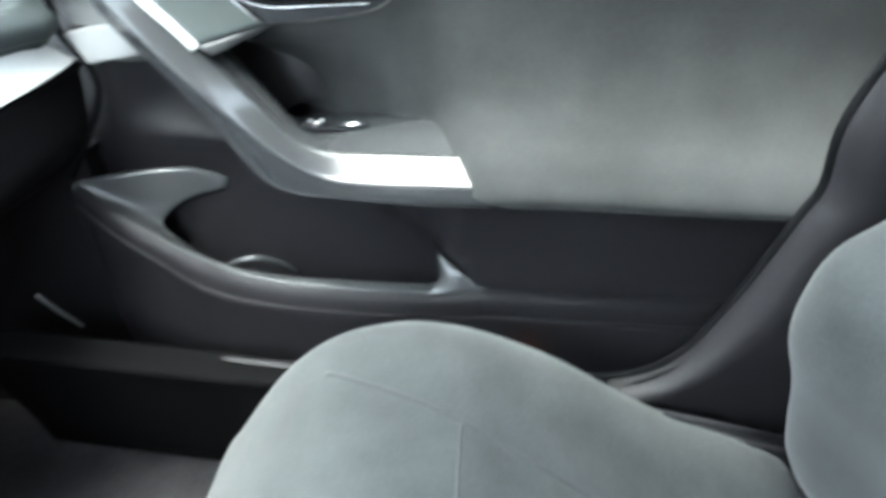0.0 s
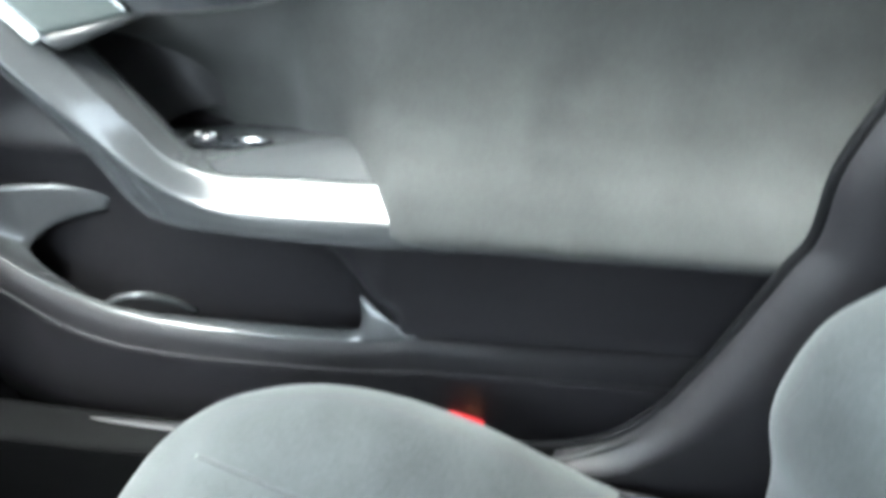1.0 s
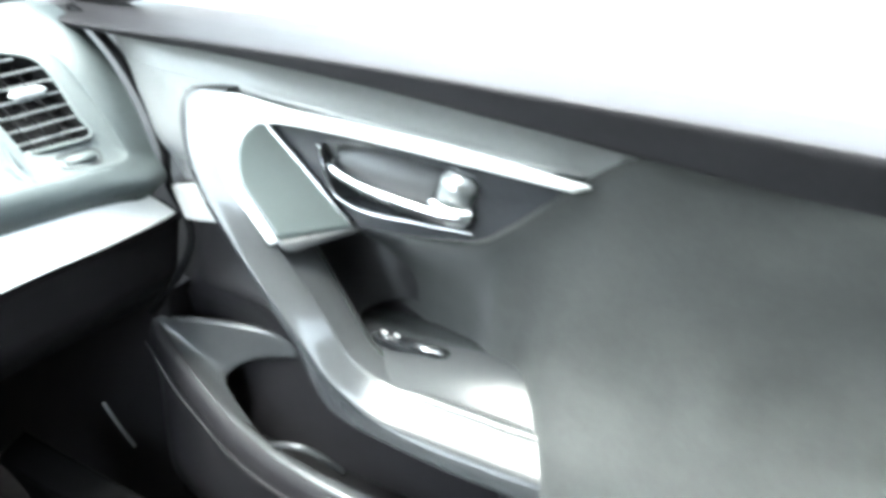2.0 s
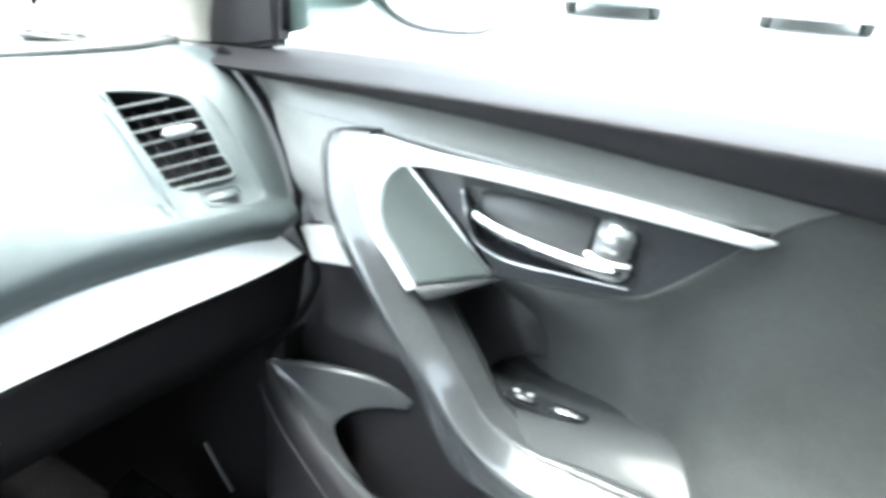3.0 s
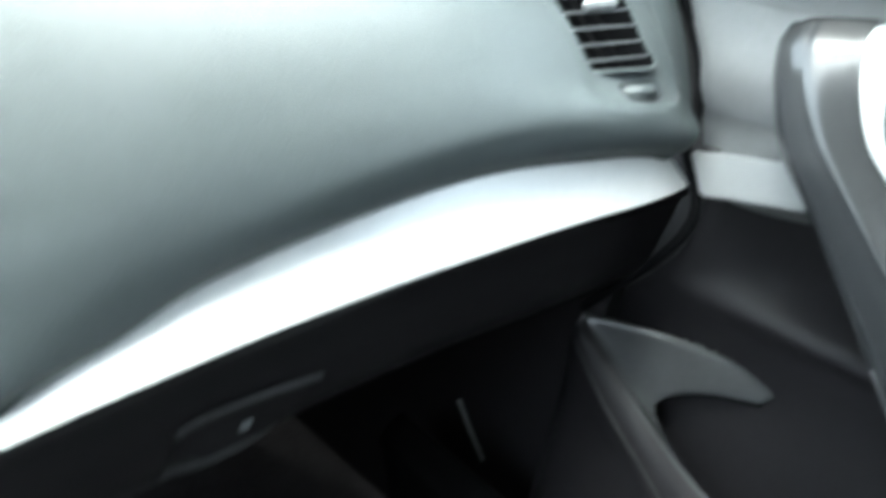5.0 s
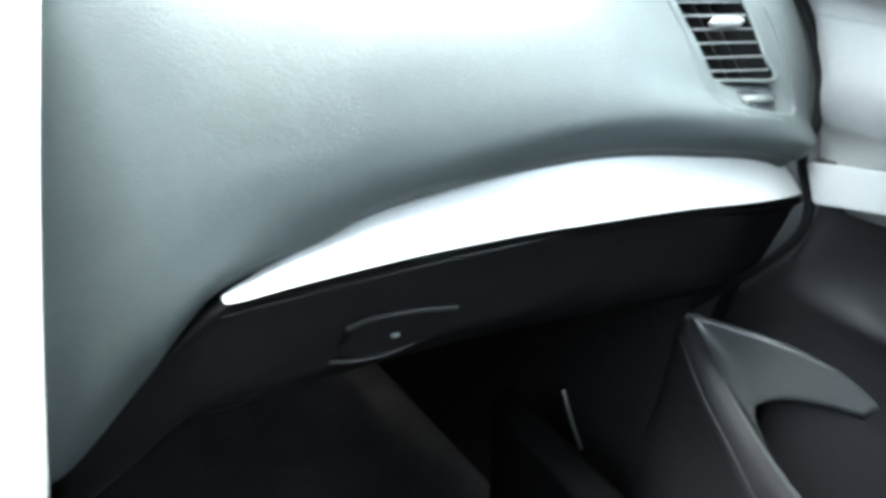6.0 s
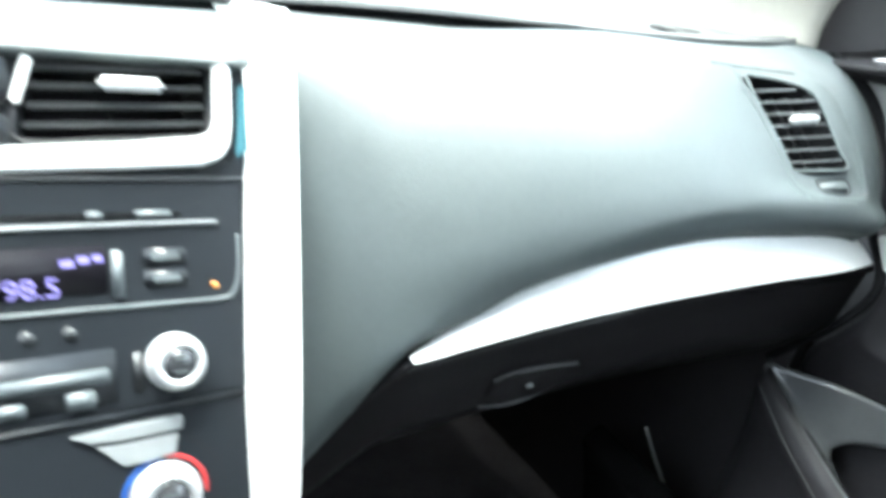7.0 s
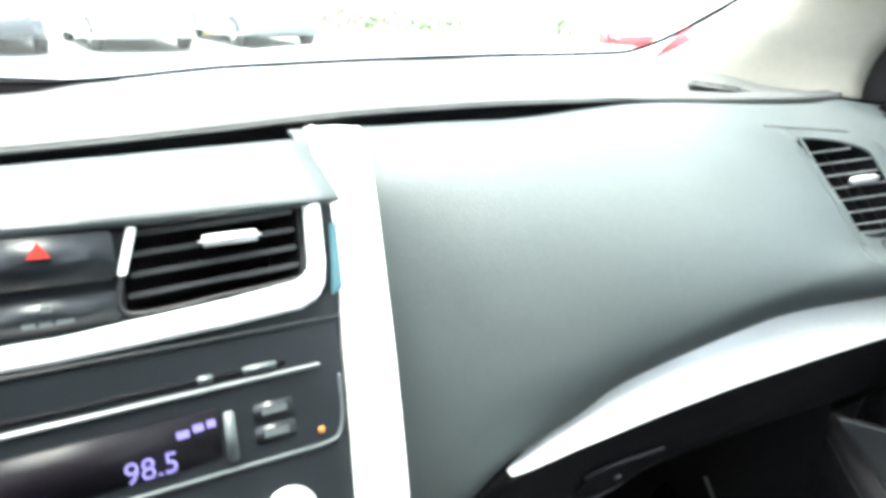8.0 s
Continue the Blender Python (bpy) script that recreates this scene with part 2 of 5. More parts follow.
REAR = [(0.500, 0.76), (0.468, 0.695), (0.452, 0.63), (0.457, 0.565), (0.445, 0.527), (0.42, 0.444), (0.40, 0.39), (0.377, 0.339), (0.34, 0.298), (0.283, 0.277)]


def gap_x(z):
    return float(np.interp(z, gz, gx))


part("door_shell", block(Matrix.Translation((-0.10, 0.897, 0.42)), (1.75, 0.03, 0.80), 0.004), DARK, door, "dark inside of the outer door skin")
part("gap_seal", pipe([(x - 0.003, 0.798, z) for x, z in [(-0.497, 0.822), *GAP[1:]]], 0.005, 60, 8), BLACK, door, "black rubber seal between door and dashboard")
# upper hard panel: whole in front, and behind the handle only a band over the silver bar
PROFILE = [(0.822, 0.816, 0.816), (0.80, 0.804, 0.800), (0.787, 0.799, 0.789), (0.780, 0.7965, 0.7835), (0.774, 0.794, 0.803), (0.735, 0.786, 0.808), (0.712, 0.787, 0.860), (0.694, 0.793, 0.870), (0.678, 0.804, 0.880), (0.62, 0.812, 0.900)]
net = []
for u in (0, 0.05, 0.10, 0.15, 0.2, 0.3, 0.40, 0.46, 0.5, 0.54, 0.60, 0.8, 1.0):
    row = []
    for z, y0, y1 in PROFILE:
        x0 = gap_x(z) + 0.002
        x = x0 + (0.50 - x0) * u
        f = min(1, max(0, (x + 0.30) / 0.10))
        row.append((x, y0 + (y1 - y0) * f + (0.006 if u == 0 else 0) + 0.012 * min(1, max(0, (x - 0.045) / 0.03)), z))
    net.append(row)
part("upper_panel", sheet(net, 60, 64), PANEL, door, "grey grained hard plastic upper panel", 0.003, 0)

# belt pad along the window
net = []
for x, top, back in ((-0.60, 0.806, 0.022), (-0.53, 0.810, 0.014), (-0.475, 0.8135, 0.003), (-0.40, 0.8185, 0), (-0.305, 0.8245, 0), (-0.14, 0.834, 0), (0.0, 0.840, 0), (0.2, 0.847, 0), (0.40, 0.852, 0), (0.60, 0.855, 0)):
    lo = float(np.interp(x, [-0.48, -0.25, -0.1, 0.1, 0.6], [0.8055, 0.8135, 0.813, 0.807, 0.795]))
    h = top - lo
    net.append([(x, y + back, z) for y, z in ((0.805, lo - 0.004), (0.785, lo), (0.776, lo + 0.002), (0.770, lo + h * 0.3), (0.764, lo + h * 0.75), (0.763, top - 0.001), (0.766, top + 0.0015), (0.776, top + 0.004), (0.80, top + 0.008), (0.835, top + 0.012), (0.908, top + 0.013), (0.914, top - 0.01), (0.84, lo))])
part("belt_pad", tube(net, 50, 70), BELT, door, "dark padded rail under the window")

# cloth insert
def cloth(x, top, wall, by, bz, arm, deep=0.0):
    """A strip of cloth from its lower edge (by, bz) up; arm: 0 on the plain wall, 1 where it runs over the armrest."""
    a = [(0.806, 0.556), (0.805, 0.568), (0.802, 0.596), (0.798, 0.63), (0.795, (0.63 + top) / 2), (wall, top)]
    b = [(0.688, 0.524), (0.707, 0.551), (0.744, 0.583), (0.769, 0.622), (0.783, 0.685), (wall, top)]
    a = [(y + deep * k, z) for (y, z), k in zip(a, (1, 1, 1, 0.9, 0.55, 0))]
    by += deep
    rest = [(p[0] * (1 - arm) + q[0] * arm, p[1] * (1 - arm) + q[1] * arm) for p, q in zip(a, b)]
    return [(x, by, bz)] + [(x, y, z) for y, z in rest]


net = [cloth(-0.215, 0.660, 0.800, 0.808, 0.546, 0, 0.075), cloth(-0.17, 0.671, 0.792, 0.808, 0.546, 0, 0.072), cloth(-0.13, 0.678, 0.790, 0.808, 0.546, 0, 0.068), cloth(-0.08, 0.6840, 0.7875, 0.808, 0.546, 0, 0.050), cloth(-0.02, 0.6965, 0.7868, 0.808, 0.546, 0, 0.027), cloth(0.008, 0.718, 0.7865, 0.808, 0.550, 0, 0.008), cloth(0.030, 0.742, 0.7865, 0.806, 0.560, 0.0),
       cloth(0.048, 0.763, 0.7865, 0.796, 0.560, 0.12), cloth(0.068, 0.784, 0.7855, 0.764, 0.552, 0.42), cloth(0.087, 0.800, 0.7835, 0.731, 0.543, 0.74), cloth(0.106, 0.810, 0.780, 0.700, 0.528, 0.97), cloth(0.135, 0.812, 0.778, 0.710, 0.507, 1), cloth(0.20, 0.812, 0.776, 0.715, 0.505, 1), cloth(0.30, 0.812, 0.774, 0.715, 0.506, 1), cloth(0.40, 0.812, 0.772, 0.715, 0.508, 1), cloth(0.50, 0.812, 0.772, 0.715, 0.51, 1), cloth(0.57, 0.812, 0.774, 0.715, 0.51, 1)]
part("cloth_insert", sheet(net, 90, 44), CLOTH, door, "grey woven cloth insert running over the armrest", 0.003, 0)

# pull handle that becomes the armrest cap: outer edge, ridge, inner edge
E1 = [(-0.340, 0.786, 0.770), (-0.341, 0.778, 0.752), (-0.330, 0.770, 0.722), (-0.305, 0.760, 0.680), (-0.264, 0.752, 0.640), (-0.228, 0.750, 0.600), (-0.188, 0.746, 0.556), (-0.145, 0.730, 0.515), (-0.105, 0.712, 0.508), (-0.05, 0.703, 0.510), (0.03, 0.701, 0.508), (0.128, 0.702, 0.508)]
E2 = [(-0.322, 0.776, 0.778), (-0.318, 0.758, 0.755), (-0.303, 0.741, 0.727), (-0.280, 0.730, 0.698), (-0.243, 0.721, 0.664), (-0.202, 0.714, 0.627), (-0.155, 0.708, 0.588), (-0.113, 0.701, 0.557), (-0.066, 0.698, 0.535), (-0.012, 0.697, 0.529), (0.05, 0.697, 0.530), (0.107, 0.698, 0.532)]
E3 = [(-0.285, 0.778, 0.783), (-0.280, 0.762, 0.762), (-0.270, 0.748, 0.737), (-0.252, 0.740, 0.709), (-0.218, 0.739, 0.675), (-0.180, 0.741, 0.636), (-0.138, 0.738, 0.590), (-0.108, 0.732, 0.562), (-0.068, 0.729, 0.548), (-0.02, 0.729, 0.547), (0.04, 0.729, 0.548), (0.092, 0.730, 0.549)]
net = []
for i, (a, b, c) in enumerate(zip(E1, E2, E3)):
    a, b, c = V(a), V(b), V(c)
    g = min(1, max(0, (i - 5) / 4))
    out = V((0, 0.05, -0.012 * g))
    net.append([a + out * 0.7, a, a.lerp(b, 0.5) + V((0, -0.003, -0.001)), a.lerp(b, 0.85), b + V((0, 0.0012, -0.0012)), b.lerp(c, 0.15), b.lerp(c, 0.5), b.lerp(c, 0.85), c, c + V((0, 0.003 + 0.007 * g, 0.0035 * g)), c + out])
part("armrest_pull", tube(net, 70, 45), CAP, door, "grey plastic pull handle sweeping down into the armrest")

part("armrest_lip", pipe([V(p) + V((0, 0.0005, -0.0005)) for p in E1[6:]] + [(0.142, 0.705, 0.503), (0.158, 0.711, 0.5025)], 0.0014, 50, 8), CAP, door, "thin rounded lip along the underside of the armrest")

# silver trim: bar under the shoulder and leg down the pull
TRIM = [((0.068, 0.779, 0.7755), (0.056, 0.780, 0.7685)), ((-0.040, 0.780, 0.7795), (-0.040, 0.781, 0.7675)), ((-0.141, 0.780, 0.778), (-0.141, 0.781, 0.7665)), ((-0.215, 0.779, 0.7765), (-0.210, 0.779, 0.7640)), ((-0.275, 0.776, 0.779), (-0.238, 0.777, 0.7605)), ((-0.284, 0.770, 0.772), (-0.250, 0.773, 0.7570)),
        ((-0.281, 0.761, 0.760), (-0.256, 0.764, 0.746)), ((-0.272, 0.746, 0.737), (-0.256, 0.755, 0.729)), ((-0.254, 0.738, 0.707), (-0.245, 0.747, 0.707)), ((-0.228, 0.737, 0.682), (-0.221, 0.743, 0.684)), ((-0.204, 0.736, 0.658), (-0.198, 0.7395, 0.6615))]
net = []
for p, q in TRIM:
    p, q = V(p), V(q)
    net.append([p + V((0, 0.003, 0)), p, p.lerp(q, 0.15) + V((0, -0.0012, 0)), p.lerp(q, 0.85) + V((0, -0.0012, 0)), q, q + V((0, 0.004, 0))])
part("silver_trim", sheet(net, 70, 26), SILVER, door, "satin silver trim bent over the door handle", 0.002, 0)

# gloss inset with the handle
INSET = [(x, 0.788, z) for x, z in ((-0.243, 0.7575), (-0.139, 0.768), (-0.035, 0.769), (0.056, 0.770), (0.033, 0.743), (0.012, 0.720), (-0.006, 0.703), (-0.019, 0.6945), (-0.072, 0.684), (-0.140, 0.6755), (-0.148, 0.684), (-0.20, 0.724))]
CUP = [(-0.187, 0.752), (-0.178, 0.722), (-0.164, 0.702), (-0.130, 0.6945), (-0.026, 0.7035), (-0.021, 0.722), (-0.028, 0.754), (-0.10, 0.759)]
cup_loop = [(x, 0.788, z) for x, z in CUP]
part("handle_surround", plate(INSET[:1] + cup_loop + [cup_loop[0], INSET[0]] + INSET[1:], (0, 0.006, 0), 0), SMOKE, door, "dark gloss surround of the inner handle")
net = []
for y, s in ((0.788, 1.0), (0.800, 0.985), (0.816, 0.93), (0.820, 0.7), (0.821, 0.05)):
    net.append([(-0.105 + (x + 0.105) * s, y, 0.728 + (z - 0.728) * s) for x, z in CUP])
bm = bmesh.new()
rows = [[bm.verts.new(p) for p in cr(r, 42, closed=True)] for r in net]
for r0, r1 in zip(rows, rows[1:]):
    for j in range(42):
        bm.faces.new((r0[j], r0[(j + 1) % 42], r1[(j + 1) % 42], r1[j]))
wb, wd = V((-0.243, 0.784, 0.757)), V((-0.142, 0.785, 0.676))
net = []
for k, p in enumerate(((-0.248, 0.775, 0.758), (-0.256, 0.763, 0.746), (-0.256, 0.754, 0.729), (-0.246, 0.746, 0.707), (-0.222, 0.7425, 0.684), (-0.199, 0.7405, 0.662))):
    q = wb.lerp(wd, k / 5)
    net.append([V(p), V(p).lerp(q, 0.33), V(p).lerp(q, 0.67), q])
part("gloss_wedge", sheet(net, 24, 14), WEDGE, door, "glossy grey-green wedge beside the handle", 0.003, 1)
part("handle_cup", bm, SMOKE, door, "dark recess behind the inner handle", 0.002, 1)
# the highlight on the surround's bevel, put in as a chrome bead
part("chrome_edge", pipe([(-0.243, 0.780, 0.7585), (-0.205, 0.7805, 0.7285), (-0.170, 0.781, 0.6995), (-0.144, 0.7825, 0.678)], 0.0019, 30, 8), CHROME, door, "thin chrome bead standing in for the bevel highlight of the gloss surround")
part("chrome_lip", pipe([(-0.187, 0.786, 0.748), (-0.178, 0.786, 0.721), (-0.164, 0.786, 0.7015), (-0.130, 0.786, 0.6940), (-0.08, 0.786, 0.6982), (-0.024, 0.787, 0.7028)], 0.0011, 60, 8), CHROME, door, "fine chrome lip of the handle recess")
net = []
for x, z, h, y in ((-0.174, 0.733, 0.007, 0.794), (-0.168, 0.729, 0.011, 0.784), (-0.14, 0.7220, 0.0125, 0.780), (-0.10, 0.7175, 0.013, 0.778), (-0.06, 0.7155, 0.0135, 0.778), (-0.036, 0.717, 0.016, 0.779), (-0.026, 0.721, 0.013, 0.784)):
    net.append([(x, y, z - h * 0.5), (x, y - 0.005, z - h * 0.2), (x, y - 0.004, z + h * 0.35), (x, y + 0.003, z + h * 0.5), (x, y + 0.008, z)])
lever = part("door_lever", tube(net, 40, 20), CHROME, door, "curved polished chrome door lever")
part("lock_knob", block(pose(-0.044, 0.785, 0.740, 0, 8, 0), (0.030, 0.016, 0.031), 0.003, 3), KNOB, lever, "satin grey lock knob")
part("knob_lip", pipe([(-0.064, 0.777, 0.728), (-0.045, 0.774, 0.724), (-0.028, 0.776, 0.725)], 0.0035, 16, 8), CHROME, lever, "bright lip under the lock knob")
net = [[(-0.176, 0.804, 0.752), (-0.172, 0.796, 0.738), (-0.166, 0.792, 0.722)], [(-0.14, 0.800, 0.756), (-0.138, 0.790, 0.738), (-0.136, 0.787, 0.716)], [(-0.10, 0.800, 0.757), (-0.10, 0.789, 0.738), (-0.10, 0.785, 0.712)], [(-0.062, 0.802, 0.756), (-0.062, 0.792, 0.740), (-0.064, 0.787, 0.714)]]
part("lever_web", sheet(net, 24, 16), DOOR, lever, "grey paddle behind the chrome lip", 0.003, 1)

# sloping switch panel in the armrest
def ease(f):
    f = min(1, max(0, f))
    return f * f * (3 - 2 * f)


def ramp_z(y, x=-0.07):
    """The hollow of the panel: a shallow dish that rises to the rear."""
    d = y - 0.730
    return 0.5484 + 0.13 * d - 1.0 * d * d + 0.020 * ease((x + 0.13) / 0.20) * ease((y - 0.732) / 0.07)


net = []
for x in np.linspace(-0.17, 0.0895, 16):
    y0 = float(np.interp(x, [-0.17, -0.115], [0.78, 0.7285]))
    y1 = float(np.interp(x, [-0.17, -0.13, -0.08, -0.04, 0.0, 0.03, 0.053, 0.078, 0.09], [0.862, 0.862, 0.852, 0.842, 0.828, 0.814, 0.790, 0.749, 0.7325]))
    net.append([(x, y, ramp_z(y, x)) for y in np.linspace(y0, y1, 8)])
part("switch_panel", sheet(net, 50, 24), CAP, door, "grey plastic switch panel in the armrest", 0.004, -1)
sp = Matrix.Translation((-0.066, 0.790, ramp_z(0.790) + 0.0025)) @ Matrix.Rotation(radians(6), 4, "Z") @ Matrix.Rotation(math.atan(0.01), 4, "X")
oval = [V((0.046 * math.copysign(abs(math.cos(a)) ** 0.6, math.cos(a)), 0.0105 * math.copysign(abs(math.sin(a)) ** 0.8, math.sin(a)), 0)) for a in np.linspace(0, 2 * math.pi, 40, endpoint=False)]
swp = part("switch_plate", plate([sp @ v for v in oval], sp.to_3x3() @ V((0, 0, 0.0025)), 0.001), GLOSS, door, "gloss black window switch plate")
for dx, w in ((-0.026, 0.030), (0.018, 0.040)):
    part("window_switch", block(sp @ pose(dx, -0.002, 0.005, -8, 0, 0), (w, 0.011, 0.005), 0.002), GLOSS, swp)
    if dx > 0:
        part("switch_edge", block(sp @ pose(dx, -0.0072, 0.0062, -8, 0, 0), (w * 0.8, 0.0016, 0.002), 0.0006), CHROME, swp)
for dx in (-0.034, -0.020):
    part("switch_mark", block(sp @ pose(dx, 0.001, 0.0077, -8, 0, 0), (0.005, 0.003, 0.0008), 0), SILVER, swp)
net = [[(-0.240, 0.75, 0.705), (-0.235, 0.79, 0.69), (-0.220, 0.815, 0.675), (-0.195, 0.828, 0.668), (-0.160, 0.832, 0.665)],
       [(-0.205, 0.752, 0.660), (-0.206, 0.80, 0.652), (-0.194, 0.840, 0.642), (-0.168, 0.862, 0.636), (-0.125, 0.866, 0.632)],
       [(-0.155, 0.750, 0.60), (-0.166, 0.80, 0.60), (-0.156, 0.840, 0.60), (-0.130, 0.860, 0.60), (-0.075, 0.856, 0.60)],
       [(-0.115, 0.742, 0.560), (-0.138, 0.79, 0.565), (-0.130, 0.835, 0.567), (-0.105, 0.858, 0.567), (-0.060, 0.856, 0.565)]]
# darker plastic than the door's, to stand in for shade deep in the hollow
part("cavity_wall", sheet(net, 24, 30), DARK, door, "rounded end of the hollow behind the pull, darkened for its shade", 0.002, 0)
part("cavity_ledge", sheet([[(-0.200, 0.7385, 0.661), (-0.172, 0.760, 0.667), (-0.142, 0.784, 0.675)], [(-0.194, 0.738, 0.657), (-0.168, 0.760, 0.6645), (-0.140, 0.786, 0.6745)], [(-0.187, 0.742, 0.653), (-0.162, 0.767, 0.6625), (-0.136, 0.790, 0.6745)], [(-0.181, 0.760, 0.655), (-0.156, 0.782, 0.665), (-0.132, 0.797, 0.676)]], 18, 14), CAP, door, "narrow grey ledge under the handle surround", 0.002, 1)
part("tweeter_bolt", turned(Matrix.Translation((-0.168, 0.842, 0.566)) @ Matrix.Rotation(radians(90), 4, "X"), [(0.0, 0.006), (0.006, 0.005), (0.009, 0.0), (0.009, -0.006)], 24), CAP, door, "small round screw cover")

# silver strip that carries on from the dash; its weaker light is in the colour
part("door_strip", plate([(-0.379, 0.794, 0.653), (-0.345, 0.787, 0.661), (-0.299, 0.780, 0.670), (-0.271, 0.780, 0.640), (-0.31, 0.784, 0.631), (-0.356, 0.789, 0.620)], (0, 0.02, 0), 0.002), SHADEDSILVER, door, "satin silver strip at the front of the door, in a shaded tone")

# lower panel: the wall behind the pocket, running out to the rear
net = []
for u in (0, 0.12, 0.25, 0.34, 0.40, 0.44, 0.47, 0.495, 0.52, 0.545, 0.57, 0.60, 0.64, 0.70, 0.80, 0.90, 1.0):
    row = []
    for z, y0, y1, w, end in ((0.66, 0.804, 0.80, 0.08, 0.085), (0.62, 0.800, 0.80, 0.08, 0.085), (0.57, 0.806, 0.79, 0.08, 0.085), (0.53, 0.818, 0.745, 0.2, 0.10), (0.505, 0.828, 0.733, 0.2, 0.10), (0.48, 0.838, 0.741, 0.18, 0.10), (0.44, 0.846, 0.751, 0.13, 0.09), (0.40, 0.846, 0.755, 0.075, 0.09), (0.365, 0.846, 0.754, 0.06, 0.115), (0.32, 0.846, 0.765, 0.06, 0.12), (0.275, 0.846, 0.785, 0.06, 0.12)):
        x0 = gap_x(z) + 0.006
        x = x0 + (0.50 - x0) * u
        f = min(1, max(0, (x - end + w) / w))
        f = f * f * (3 - 2 * f)
        back = min(1, max(0, (x + 0.30) / 0.08)) * (0.085 if z > 0.56 else 0.0)
        row.append((x, y0 + (y1 - y0) * f + back, z))
    net.append(row)
part("lower_panel", sheet(net, 96, 40), LOWER, door, "dark grained hard plastic lower panel", 0.003, 1)

# map pocket: sloping rim and outer shell
OUTER = cr([(-0.428, 0.8005, 0.455), (-0.370, 0.7845, 0.423), (-0.299, 0.769, 0.388), (-0.236, 0.764, 0.357), (-0.168, 0.7625, 0.341), (-0.100, 0.761, 0.3365), (-0.028, 0.760, 0.336), (0.045, 0.759, 0.338), (0.090, 0.757, 0.345), (0.131, 0.754, 0.354)], 44)
SPIKE = [(0.1, 0.762, 0.365), (0.077, 0.776, 0.377), (0.059, 0.786, 0.386), (0.063, 0.778, 0.363), (0.063, 0.775, 0.351), (0.056, 0.774, 0.343)]
INNER = cr([(0.046, 0.775, 0.341), (-0.104, 0.776, 0.34), (-0.171, 0.777, 0.342), (-0.238, 0.781, 0.351), (-0.289, 0.794, 0.371), (-0.318, 0.804, 0.388), (-0.327, 0.812, 0.399), (-0.315, 0.825, 0.415), (-0.284, 0.837, 0.43), (-0.242, 0.844, 0.442)], 44)
TOP = cr([(-0.234, 0.846, 0.454), (-0.277, 0.838, 0.465), (-0.339, 0.822, 0.466), (-0.389, 0.809, 0.461)], 12)
def even(points, n):
    """n points at even distances along a line of points."""
    p = np.asarray(points, float)
    d = np.concatenate([[0], np.cumsum(np.linalg.norm(np.diff(p, axis=0), axis=1))])
    return np.stack([np.interp(np.linspace(0, d[-1], n), d, p[:, k]) for k in range(3)], axis=1)


outer = [tuple(p) for p in OUTER]
back = [tuple(p) for p in INNER][::-1]
left = min(range(len(back)), key=lambda k: back[k][0])
cut = min(range(len(outer)), key=lambda k: abs(outer[k][0] - 0.046))
net = []
first = back[:left + 1]
for far, near, n in (([*TOP, outer[0]], first, 22), (outer[:cut + 1], back[left:], 34), (outer[cut:], SPIKE[::-1], 22)):
    for a, b in list(zip(even(far, n), even(near, n)))[0 if not net else 1:]:
        a, b = V(a), V(b)
        net.append([a + (V((0, 0.008, 0.003)) if near is first else V((0, 0.005, -0.004))), a, a.lerp(b, 0.06) + V((0, -0.0003, 0.0006)), a.lerp(b, 0.5) + V((0, -0.0003, 0.0006)), a.lerp(b, 0.94) + V((0, -0.0003, 0.0005)), b, b + V((0, 0.003, -0.008))])
verts = [p for row in net for p in row]
faces = [(i * 7 + j, (i + 1) * 7 + j, (i + 1) * 7 + j + 1, i * 7 + j + 1) for i in range(len(net) - 1) for j in range(6)]
part("pocket_rim", mesh_of(verts, faces), RIMPLASTIC, door, "smooth grey rim of the door pocket", 0.002, 0)
net = []
for x, y, z in cr([*outer[::5], (0.131, 0.754, 0.354), (0.22, 0.752, 0.355), (0.36, 0.752, 0.356), (0.52, 0.752, 0.358)], 20):
    net.append([(x, y + 0.003, z), (x, y - 0.003, z - 0.004), (x + 0.002, y - 0.009, z - 0.013), (x + 0.006, y - 0.014, z - 0.034), (x + 0.012, y - 0.016 + 0.008 * (z > 0.4), (z + 0.28) / 2), (x + 0.015, y - 0.008, 0.262), (x + 0.015, y - 0.002, 0.205), (x + 0.015, y + 0.016, 0.15)])
part("pocket_shell", sheet(net, 60, 26), LOWER, door, "dark outer shell of the door pocket", 0.004, 0)
part("pocket_floor", block(Matrix.Translation((-0.11, 0.811, 0.285)), (0.36, 0.06, 0.01), 0.002), DARK, door)
part("pocket_groove", pipe([(-0.415, 0.772, 0.440), (-0.36, 0.757, 0.402), (-0.30, 0.747, 0.367), (-0.265, 0.742, 0.345)], 0.0012, 24, 6), DOOR, door, "raised line along the pocket")
part("bottle_ring", pipe([(-0.250, 0.778, 0.330), (-0.225, 0.776, 0.356), (-0.19, 0.780, 0.366), (-0.160, 0.788, 0.355), (-0.140, 0.802, 0.330)], 0.005, 30, 8), CAP, door, "curved bottle holder rib inside the pocket")
lamp = part("courtesy_lamp", block(pose(0.193, 0.742, 0.2455, 0, 20, 0), (0.048, 0.012, 0.009), 0.003), REDLAMP, door, "small lit red courtesy lamp low on the door")
part("lamp_core", block(pose(0.200, 0.7355, 0.243, 0, 20, 0), (0.020, 0.002, 0.005), 0.0008), LAMPCORE, lamp, "orange core of the lamp")

